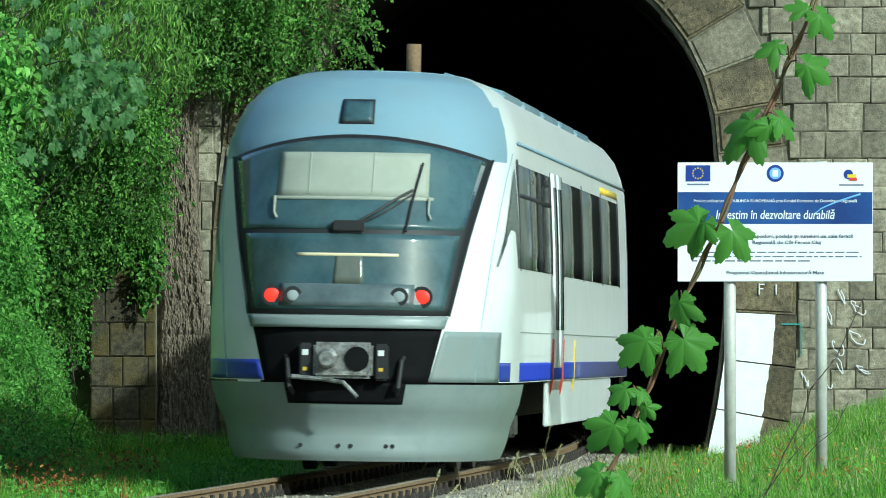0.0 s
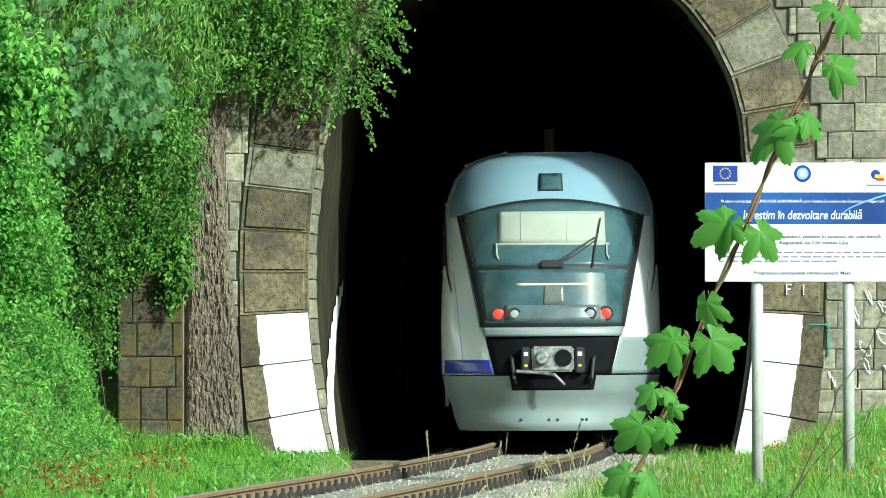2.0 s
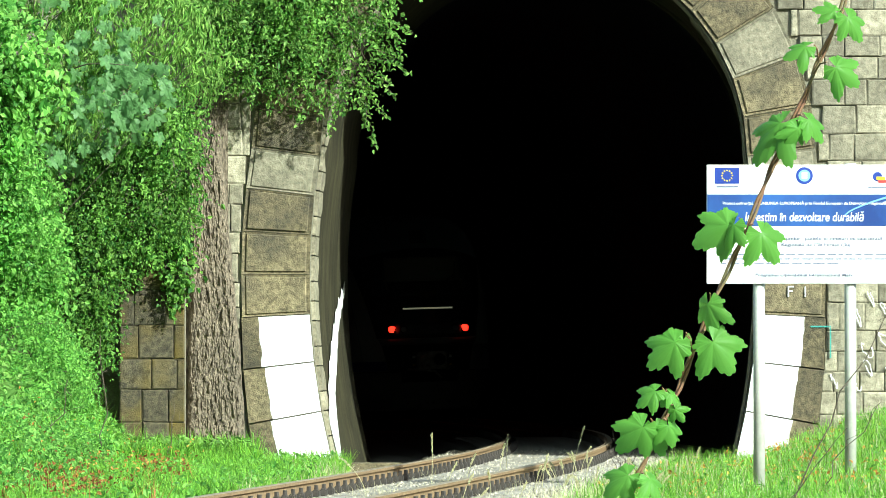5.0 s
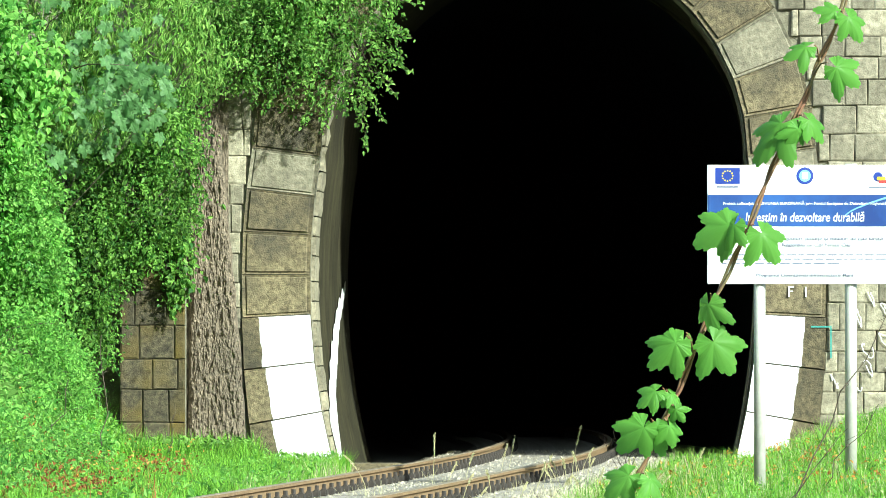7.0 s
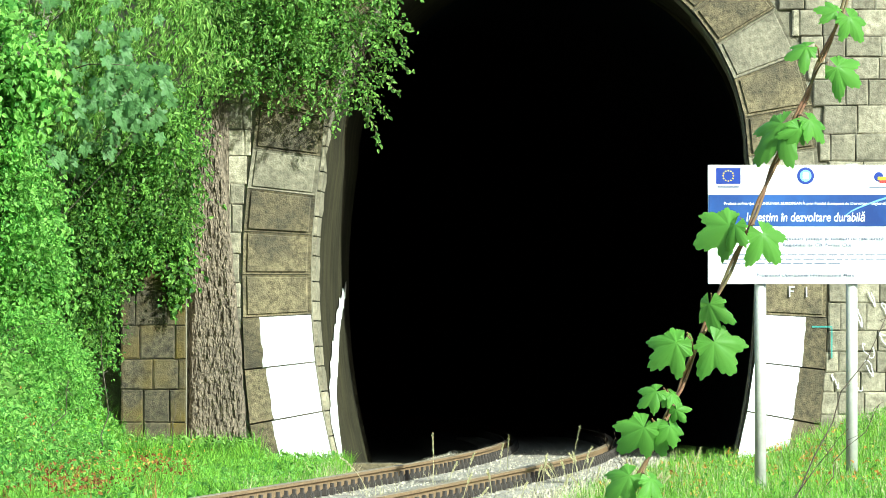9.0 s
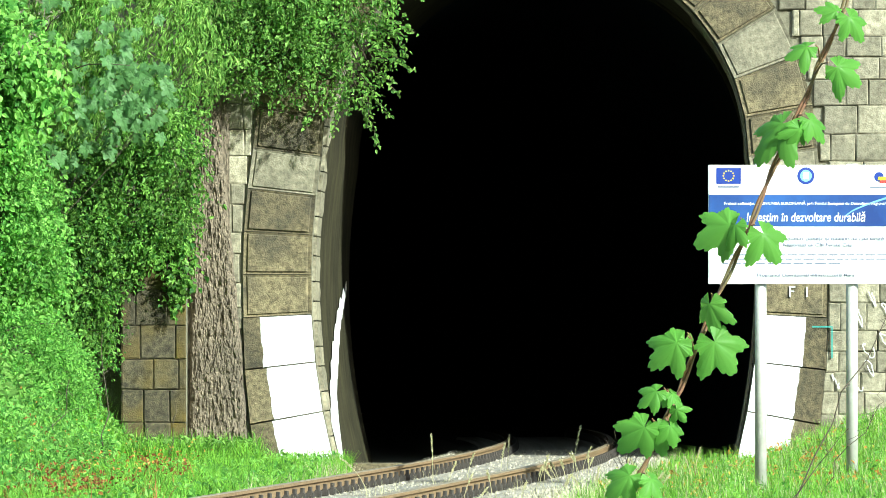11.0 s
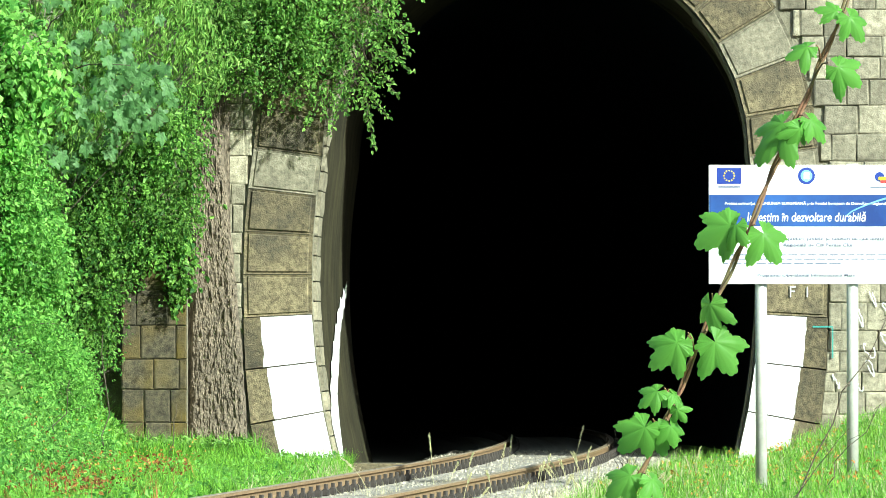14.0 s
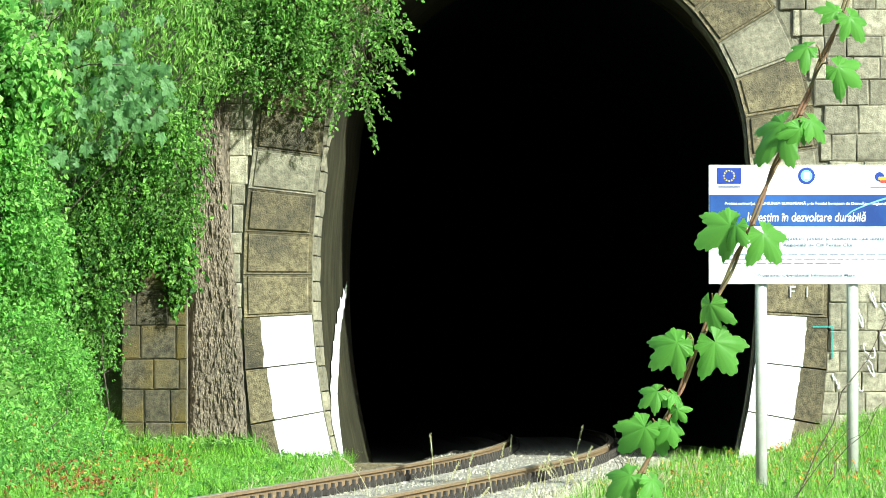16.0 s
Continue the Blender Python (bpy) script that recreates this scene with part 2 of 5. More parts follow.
lining = sweep("wall_tunnel_mouth", arch(32, -0.02), PORTAL_Y + 0.3, PORTAL_Y + 6.8, 0.5, SHADED_PLASTER)
tagged(lining, "stained plaster lining just inside the tunnel mouth, darkened for shade", "tunnel lining", kind="structure")
# added ring, hidden behind the lining's edge, stops light leaking into the bore
step_x = line_x(PORTAL_Y + 6.6) - 0.16
step = strip_wall("wall_light_stop", [(step_x + x, z) for x, z in arch(32, -0.01)], [(step_x + x, z) for x, z in arch(32, 1.2)], PORTAL_Y + 6.45, PORTAL_Y + 6.75, SHADED_PLASTER)
tagged(step, "added ring closing the gap behind the plaster against stray light", "tunnel lining", kind="structure")
# bore made wider than the plaster to give the dark a sharp edge
bore = sweep("wall_tunnel", arch(32, 0.45), PORTAL_Y + 6.5, 318, 1.5, SOOT_VEIL)
tagged(bore, "soot-black tunnel lining, tinted blue for lens veil, curving away", "tunnel lining", kind="structure")
end = part("wall_tunnel_end", box(B(), -6, 6, 0, 0.5, -1, 9), SOOT_VEIL, m=Matrix.Translation(line(316)) @ Matrix.Rotation(-float(np.interp(316, S, HEAD)), 4, "Z"))
tagged(end, "dark far end of the tunnel", "wall", kind="structure")
tfloor = sweep("floor_tunnel", [(-3.6, -0.36), (3.6, -0.36)], PORTAL_Y - 0.4, 318, 1.5, GRAVEL)
tagged(tfloor, "dark gravel floor inside the tunnel", "floor", kind="structure")


# ---- stones of the tunnel mouth
def block_mesh(w, h, d, name, mats, bev=0.018, bulge=0.012, seed=0):
    """A dressed block, back at y = 0, face towards -y, uneven edges."""
    rnd = random.Random(seed)

    def j():
        return rnd.uniform(-0.008, 0.008)
    back = [(-w / 2, 0, 0), (w / 2, 0, 0), (w / 2, 0, h), (-w / 2, 0, h)]
    rim = [(x + j(), -d + bulge, z + j()) for x, _, z in back]
    face = [(x * (1 - 2 * bev / w) + j() * 0.5, -d + j() * 0.5, z + (bev if z == 0 else -bev)) for x, _, z in back]
    verts = back + rim + face
    faces = [(8, 9, 10, 11)]
    for k in range(4):
        n = (k + 1) % 4
        faces += [(k, n, 4 + n, 4 + k), (4 + k, 4 + n, 8 + n, 8 + k)]
    me = bpy.data.meshes.new(name)
    me.from_pydata(verts, [], faces)
    me.materials.append(mats)
    return me


def put(name, me, parent, x, y, z):
    ob = new(name, me)
    ob.parent = parent
    ob.location = (x, y, z)
    return ob


RING = 0.94


def profile():
    """Points of the inner outline with outward directions, by length from the left foot."""
    pts = [Vector((x, z)) for x, z in arch(120, 0.0, -0.4)]
    nrm = []
    for i in range(len(pts)):
        d = pts[min(i + 1, len(pts) - 1)] - pts[max(i - 1, 0)]
        nrm.append(Vector((-d.y, d.x)).normalized())
    run = [0.0]
    for a, b in zip(pts, pts[1:]):
        run.append(run[-1] + (b - a).length)
    return pts, nrm, run


def at_run(u, pr):
    pts, nrm, run = pr
    x, z = (float(np.interp(u, run, [p[k] for p in pts])) for k in (0, 1))
    a, b = (float(np.interp(u, run, [p[k] for p in nrm])) for k in (0, 1))
    n = Vector((a, b)).normalized()
    return Vector((AX + x, z)), n


def quad_prism(q, y_back, y_rim, y_face, inset, bev=0.03):
    """A block over the four corners q (x, z), with a raised panel inset from its rim."""
    c = sum((Vector(p) for p in q), Vector((0, 0))) / 4

    def shrink(p, d):
        v = c - Vector(p)
        return Vector(p) + v.normalized() * d * 1.35
    verts = [(p[0], y_back, p[1]) for p in q] + [(p[0], y_rim, p[1]) for p in q]
    a = [shrink(p, inset) for p in q]
    b = [shrink(p, inset + bev) for p in q]
    verts += [(p[0], y_rim + 0.012, p[1]) for p in a] + [(p[0], y_face, p[1]) for p in b]
    faces = [(12, 13, 14, 15)]
    for k in range(4):
        n = (k + 1) % 4
        for l in (0, 4, 8):
            faces.append((l + k, l + n, l + 4 + n, l + 4 + k))
    return verts, faces


def ring_of_stones():
    pr = profile()
    total = pr[2][-1]
    cuts = [0.18, 0.9, 1.58, 2.23]
    while cuts[-1] < total / 2 - 0.3:
        cuts.append(cuts[-1] + 0.56)
    mid = total / 2
    k = (mid - 0.28 - 2.23) / (cuts[-1] - 2.23)
    cuts = [c if c <= 2.23 else 2.23 + (c - 2.23) * k for c in cuts]
    cuts = cuts + [total - c for c in reversed(cuts)]
    for i, (u0, u1) in enumerate(zip(cuts, cuts[1:])):
        g = 0.004
        (p0, n0), (p1, n1) = at_run(u0 + g, pr), at_run(u1 - g, pr)
        low = i < 3 or i > len(cuts) - 5
        r = RING + (0.02 if low else 0.0)
        w0, w1 = (float(np.interp(p.y, [-0.4, 0.3, 1.0, 1.8], [0.13, 0.08, 0.04, 0.0])) for p in (p0, p1))
        q = [p0 + n0 * 0.01, p1 + n1 * 0.01, p1 + n1 * (r + w1), p0 + n0 * (r + w0)]
        dep = 0.006 * ((i * 7) % 3)
        verts, faces = quad_prism(q, PORTAL_Y + 0.34, PORTAL_Y + 0.0, PORTAL_Y - 0.012 - dep, 0.042 if not low else 0.003, 0.014 if not low else 0.008)
        ob = mesh_raw("voussoir", verts, [f[::-1] for f in faces], STONE_DARK if (i * 5) % 3 or i < 6 or i > len(cuts) - 7 else STONE, portal_wall)
        if low:
            # limewash over the inner part of the stone, with a ragged edge
            a, b = 0.02, (0.75 if i < 3 else 0.70) - 0.03 * (i % 2)
            rag = random.Random(i)
            fr = PORTAL_Y - 0.012 - dep - 0.006
            vs = []
            for kk in range(9):
                k = 0.006 + 0.988 * kk / 8
                pp, nn = p0.lerp(p1, k), n0.lerp(n1, k)
                e = b * r + rag.uniform(-0.012, 0.012)
                for y in (fr, fr + 0.05):
                    vs += [(pp[0] + nn[0] * a, y, pp[1] + nn[1] * a), (pp[0] + nn[0] * e, y, pp[1] + nn[1] * e)]
            fs = []
            for kk in range(8):
                o = kk * 4
                fs += [(o, o + 1, o + 5, o + 4), (o + 1, o + 3, o + 7, o + 5), (o, o + 4, o + 6, o + 2)]
            w = mesh_raw("limewash", vs, fs, WHITEWASH, ob)
            tagged(w, "white limewash")
    # the return of the jamb in small courses
    for side in (0, 1):
        u = 0.2
        while u < 6.4:
            h = 0.27 + 0.04 * ((int(u * 10)) % 3)
            a, b = (u, u + h) if side == 0 else (total - u - h, total - u)
            (p0, n0), (p1, n1) = at_run(a + 0.01, pr), at_run(b - 0.01, pr)
            for d0, d1 in ((0.36, 1.6), (1.63, 3.0)):
                vs = []
                for d in (d0, d1):
                    o = line(PORTAL_Y + d).x - line(PORTAL_Y).x
                    o *= 1.0
                    for p, n in ((p0, n0), (p1, n1)):
                        for k in (-0.03, 0.1):
                            vs.append((p[0] + n[0] * k + o, PORTAL_Y + d, p[1] + n[1] * k))
                fs = [(0, 2, 6, 4), (0, 1, 3, 2), (4, 6, 7, 5), (0, 4, 5, 1), (2, 3, 7, 6), (1, 5, 7, 3)]
                mesh_raw("jamb_stone", vs, fs, STONE, portal_wall)
            u += h


ring_of_stones()


def ring_edge(z):
    """Distance from the axis to the outside of the ring at height z."""
    if z >= 3.98:
        return math.sqrt(max(0.01, (2.9 + RING) ** 2 - (z - 3.98) ** 2))
    return half_width(z) + RING


def courses(x0, x1, z0, z1, mats, y=PORTAL_Y + 0.07, parent=None, ch=0.335, wmin=0.28, wmax=0.52, seed=3, avoid=True, name="ashlar"):
    rnd = random.Random(seed)
    z = z0
    while z < z1:
        h = ch * rnd.uniform(0.8, 1.2)
        x = x0 + rnd.uniform(-0.2, 0)
        while x < x1:
            w = rnd.uniform(wmin, wmax)
            a, b = max(x, x0), min(x + w, x1)
            if avoid:
                e = max(ring_edge(z), ring_edge(z + h)) + 0.02
                if b > AX - e and a < AX + e:
                    if a < AX - e < b:
                        b = AX - e
                    elif a < AX + e < b:
                        a = AX + e
                    else:
                        x += w
                        continue
            if b - a > 0.09:
                d = rnd.uniform(0.05, 0.068)
                me = block_mesh(b - a - 0.008, h - 0.008, d, name, mats, seed=rnd.randint(0, 9999))
                put(name, me, parent or portal_wall, (a + b) / 2, y, z + 0.006)
            x += w
        z += h


courses(4.2, 7.6, -0.2, 7.3, STONE, seed=5)
courses(-3.2, 0.6, 0.9, 7.0, STONE, seed=8, wmin=0.22, wmax=0.4)


# rough rendered pilaster beside the ring, and the low abutment next to it
def pilaster():
    bm = B()
    nx, nz = 90, 330
    grid = []
    for j in range(nz + 1):
        z = -0.35 + 5.3 * j / nz
        xl, xr = -3.46 + 0.03 * math.sin(z), float(np.interp(z, [-0.1, 1.4, 2.7, 3.8, 5.0], [-2.64, -2.74, -2.86, -2.97, -3.05])) + 0.02 * noise.noise(Vector((z * 4, 3, 1)))
        row = []
        for i in range(nx + 1):
            u = i / nx
            x = xl + (xr - xl) * u
            v = Vector((x * 22, z * 6.5, 0))
            chip = max(0.0, noise.noise(v * 1.25 + Vector((5, 1, 2))) - 0.12)
            d = 0.025 * noise.noise(v) + 0.075 * chip + 0.018 * noise.noise(Vector((x * 55, z * 26, 4)))
            edge = min(1, 8 * min(u, 1 - u))
            row.append(bm.verts.new((x + 0.02 * noise.noise(Vector((z * 3, u, 1))), PORTAL_Y - 0.02 - 0.10 * edge ** 0.5 - d, z)))
        grid.append(row)
    for a, b in zip(grid, grid[1:]):
        for i in range(nx):
            bm.faces.new((a[i], a[i + 1], b[i + 1], b[i]))
    ob = part("trim_pilaster", bm, RENDER)
    tagged(ob, "rough grey-brown rendered strip beside the tunnel ring", "wall strip", kind="structure")
    core = part("pilaster_core", box(B(), -3.48, -2.9, PORTAL_Y, PORTAL_Y + 0.08, -0.4, 4.9), RENDER, ob)
    return ob


pilaster()
abut = part("wall_abutment", box(B(), -4.33, -3.47, PORTAL_Y - 0.6, PORTAL_Y + 0.07, -0.6, 2.7), MORTAR)
tagged(abut, "mossy low stone pier with ivy on top", "wall", kind="structure")
courses(-4.34, -3.46, -0.5, 2.7, MOSSY, PORTAL_Y - 0.6, abut, 0.42, 0.34, 0.58, 11, False, "abutment_stone")

# limewash streak on the lining just inside, climbing as it runs in
vs, fs = [], []
for k in range(24):
    s = 84.32 + 0.235 * k
    lo = float(np.interp(s, [84.32, 85.0, 86.0, 87.0, 88.0, 89.8], [-0.4, -0.1, 0.72, 1.1, 1.62, 2.2])) + 0.04 * math.sin(k * 3.1)
    hi = float(np.interp(s, [84.32, 85.0, 86.0, 87.0, 88.0, 89.8], [0.3, 0.75, 1.22, 1.6, 1.95, 2.3])) + 0.06 * math.sin(k * 2.3)
    off = (AX - line_x(PORTAL_Y)) * max(0, 1 - (s - PORTAL_Y) / 12)
    for z in (lo, hi):
        p = line(s, -half_width(z) + 0.05 + off)
        vs.append((p.x, p.y, z))
fs = [(2 * k, 2 * k + 2, 2 * k + 3, 2 * k + 1) for k in range(23)]
streak = mesh_raw("limewash", vs, fs, WHITEWASH, lining)
sol = streak.modifiers.new("thick", "SOLIDIFY")
sol.thickness = 0.006

# scrawled chalk marks on the wall
CHALK = mat("chalk paint", (0.75, 0.76, 0.78), (0.6, 0.6, 0.62), 20, 0.9)
TEAL = mat("teal paint", (0.08, 0.3, 0.25), (0.06, 0.22, 0.2), 20, 0.9)


def scrawl(x, z, w, h, mats, seed, r=0.008):
    rnd = random.Random(seed)
    pts, a = [], rnd.uniform(0, 6)
    for k in range(16):
        f = k / 15
        pts.append((x + w * (0.5 + 0.5 * math.sin(a + f * rnd.uniform(4.5, 5.5))), PORTAL_Y - 0.022, z + h * (0.5 + 0.5 * math.cos(a * 1.3 + f * 6))))
    bm = B()
    tube(bm, pts, r, n=5)
    bmesh.ops.scale(bm, vec=(1, 0.25, 1), verts=bm.verts, space=Matrix.Translation((0, -(PORTAL_Y - 0.022), 0)))
    ob = part("chalk_mark", bm, mats, portal_wall)
    return ob


for i, (x, z, w, h) in enumerate(((5.62, 1.62, 0.1, 0.25), (5.72, 1.2, 0.16, 0.2), (5.75, 0.95, 0.12, 0.22), (5.98, 1.75, 0.2, 0.2), (5.95, 1.35, 0.22, 0.2),
                                  (5.3, 0.78, 0.1, 0.2), (5.8, 1.9, 0.1, 0.2), (6.05, 0.95, 0.2, 0.12), (5.62, 0.75, 0.1, 0.15))):
    scrawl(x, z, w, h, CHALK, i)
for x0, x1, z0, z1 in ((5.03, 5.31, 1.615, 1.637), (5.29, 5.312, 1.2, 1.612)):
    part("teal_mark", box(B(), x0, x1, PORTAL_Y - 0.035, PORTAL_Y - 0.015, z0, z1), TEAL, portal_wall)
for x, w, z, h in ((4.72, 0.018, 2.03, 0.15), (4.74, 0.06, 2.16, 0.018), (4.74, 0.045, 2.10, 0.018), (4.95, 0.018, 2.03, 0.14)):
    part("chalk_mark", box(B(), x, x + w, PORTAL_Y - 0.04, PORTAL_Y - 0.02, z, z + h), CHALK, portal_wall)


# ---- track: rails on concrete sleepers in ballast
def build_track():
    track = new("railway_track")
    tagged(track, "rusty rails on concrete sleepers in pale ballast", "railway track", kind="structure")
    prof = [(-0.07, -0.17), (0.07, -0.17), (0.07, -0.155), (0.012, -0.14), (0.009, -0.045), (0.035, -0.035), (0.036, -0.006), (0.028, 0),
            (-0.028, 0), (-0.036, -0.006), (-0.035, -0.035), (-0.009, -0.045), (-0.012, -0.14), (-0.07, -0.155)]
    ss = list(np.arange(-25, 125, 1.0)) + list(np.arange(125, 318, 4.0))
    for off in (-0.755, 0.755):
        verts, faces, idx = [], [], []
        n = len(prof)
        for s in ss:
            for x, z in prof:
                verts.append(line(s, off + x, z))
        for j in range(len(ss) - 1):
            for i in range(n):
                faces.append((j * n + i, j * n + (i + 1) % n, (j + 1) * n + (i + 1) % n, (j + 1) * n + i))
                idx.append(1 if i in (6, 7, 8) else 0)
        mesh_raw("rail", verts, faces, (RAIL_STEEL, RAIL_TOP), track, idx)
    bm = box(B(), -1.25, 1.25, -0.13, 0.13, -0.36, -0.175, 0.02)
    sl = mesh_of(bm, "sleeper", CONCRETE)
    bm = B()
    for sx in (-1, 1):
        box(bm, sx * 0.1 - 0.035, sx * 0.1 + 0.035, -0.07, 0.07, -0.175, -0.10, 0.012)
        tube(bm, [(sx * 0.1, 0, -0.1), (sx * 0.1, 0, -0.055)], 0.022, n=6)
    clip = mesh_of(bm, "rail_clip", IRON)
    for k in range(150):
        s = 32 + 0.6 * k
        if s > 108:
            break
        p, h = line(s), float(np.interp(s, S, HEAD))
        ob = new("sleeper", sl)
        ob.parent = track
        ob.matrix_basis = Matrix.Translation(p) @ Matrix.Rotation(-h, 4, "Z")
        for off in (-0.755, 0.755):
            c = new("rail_clip", clip)
            c.parent = ob
            c.location = (off, 0, 0)
    # ballast: a bed and loose stones
    bed = [(-2.3, -0.42), (-1.55, -0.215), (1.55, -0.215), (2.3, -0.42)]
    verts, faces = [], []
    ss = list(np.arange(-25, 125, 0.5))
    for s in ss:
        for x, z in bed:
            verts.append(line(s, x, z + 0.015 * noise.noise(Vector((x, s, 0)))))
    for j in range(len(ss) - 1):
        for i in range(3):
            faces.append((j * 4 + i, j * 4 + i + 1, (j + 1) * 4 + i + 1, (j + 1) * 4 + i))
    b = mesh_raw("ballast_bed", verts, faces, GRAVEL, track)
    rng = np.random.default_rng(4)
    n = 30000
    s = rng.uniform(44, 92, n)
    off = rng.uniform(-2.2, 2.2, n)
    z = np.interp(np.abs(off), [0, 1.55, 2.3], [-0.215, -0.215, -0.42]) + rng.uniform(-0.01, 0.025, n)
    x = np.interp(s, S, LX) + off
    y = np.interp(s, S, LY)
    base = np.array([(1, 0, 0), (-1, 0, 0), (0, 1, 0), (0, -1, 0), (0, 0, 1), (0, 0, -1)], float)
    tri = np.array([(0, 2, 4), (2, 1, 4), (1, 3, 4), (3, 0, 4), (2, 0, 5), (1, 2, 5), (3, 1, 5), (0, 3, 5)])
    size = rng.uniform(0.018, 0.04, (n, 1, 1))
    v = (base[None] + rng.uniform(-0.35, 0.35, (n, 6, 3))) * size
    v += np.stack([x, y, z], -1)[:, None, :]
    f = (tri[None] + 6 * np.arange(n)[:, None, None]).reshape(-1, 3)
    st = mesh_raw("ballast", v.reshape(-1, 3).tolist(), f.tolist(), PEBBLE, None)
    tagged(st, "pale grey crushed ballast stones between the rails", "ballast", kind="stuff")


build_track()
kerb = part("foot_slab", box(B(), -1.55, -0.5, 83.0, 83.9, -0.42, -0.22, 0.04), STONE_DARK)
tagged(kerb, "worn dirty stone slab at the tunnel foot", "slab")


# ---- information panel on two posts
PANEL_WHITE = mat("panel white", (0.86, 0.87, 0.88), (0.83, 0.84, 0.85), 3, 0.35)
PANEL_BLUE = mat("panel blue", (0.035, 0.105, 0.34), (0.018, 0.045, 0.19), 1.2, 0.35)
FLAG_BLUE = mat("flag blue", (0.018, 0.045, 0.29), None, 3, 0.4)
INK = mat("grey print", (0.16, 0.18, 0.26), None, 3, 0.5)
LIGHT_BLUE = mat("light blue print", (0.25, 0.5, 0.85), None, 3, 0.4)
YELLOW = mat("yellow print", (0.85, 0.65, 0.03), None, 3, 0.4)
SCARLET = mat("red print", (0.7, 0.05, 0.05), None, 3, 0.4)


def lettering(text, x, z, width, height, mats, parent, y, slant=0.0, name="lettering"):
    cu = bpy.data.curves.new("lettering", "FONT")
    cu.body, cu.align_x, cu.align_y, cu.shear, cu.extrude = text, "CENTER", "CENTER", slant, 0.002
    cu.offset = 0.008
    tmp = bpy.data.objects.new("lettering", cu)
    scene.collection.objects.link(tmp)
    bpy.context.view_layer.update()
    me = bpy.data.meshes.new_from_object(tmp.evaluated_get(bpy.context.evaluated_depsgraph_get()))
    bpy.data.objects.remove(tmp)
    co = np.array([v.co[:] for v in me.vertices])
    lo, hi = co.min(0), co.max(0)
    ctr, ext = (lo + hi) / 2, hi - lo
    me.transform(Matrix.Translation((x, y, z)) @ Matrix.Rotation(radians(90), 4, "X") @ Matrix.Diagonal((width / ext[0], height / ext[1], 1, 1)) @ Matrix.Translation((-ctr[0], -ctr[1], 0)))
    me.materials.clear()
    me.materials.append(mats)
    ob = new(name, me)
    ob.parent = parent
    return tagged(ob, kind="stuff")


def title(text, x, z, width, height, mats, parent, y, slant):
    """A line of large letters, each an object of its own, spaced by the font."""
    whole = lettering(text, x, z, width, height, mats, None, y, slant)
    me = whole.data
    root = list(range(len(me.vertices)))

    def top(i):
        while root[i] != i:
            root[i] = root[root[i]]
            i = root[i]
        return i
    for e in me.edges:
        root[top(e.vertices[0])] = top(e.vertices[1])
    co = [v.co.copy() for v in me.vertices]
    groups = {}
    for i in range(len(co)):
        groups.setdefault(top(i), []).append(i)
    letters = []
    for ids in sorted(groups.values(), key=lambda g: min(co[i].x for i in g)):
        lo, hi = min(co[i].x for i in ids), max(co[i].x for i in ids)
        if letters and min(hi, letters[-1][1]) - lo > 0.55 * min(hi - lo, letters[-1][1] - letters[-1][0]):
            letters[-1] = (min(lo, letters[-1][0]), max(hi, letters[-1][1]), letters[-1][2] + ids)
        else:
            letters.append((lo, hi, ids))
    for lo, hi, ids in letters:
        at = {i: k for k, i in enumerate(ids)}
        mesh_raw("letter", [co[i] for i in ids], [tuple(at[i] for i in p.vertices) for p in me.polygons if p.vertices[0] in at], mats, parent)
    bpy.data.objects.remove(whole)


def disc(bm, x, y, z, r, n=24, r_in=0.0, thick=0.003):
    tube(bm, [(x, y, z), (x, y + thick, z)], r, n=n)
    return bm


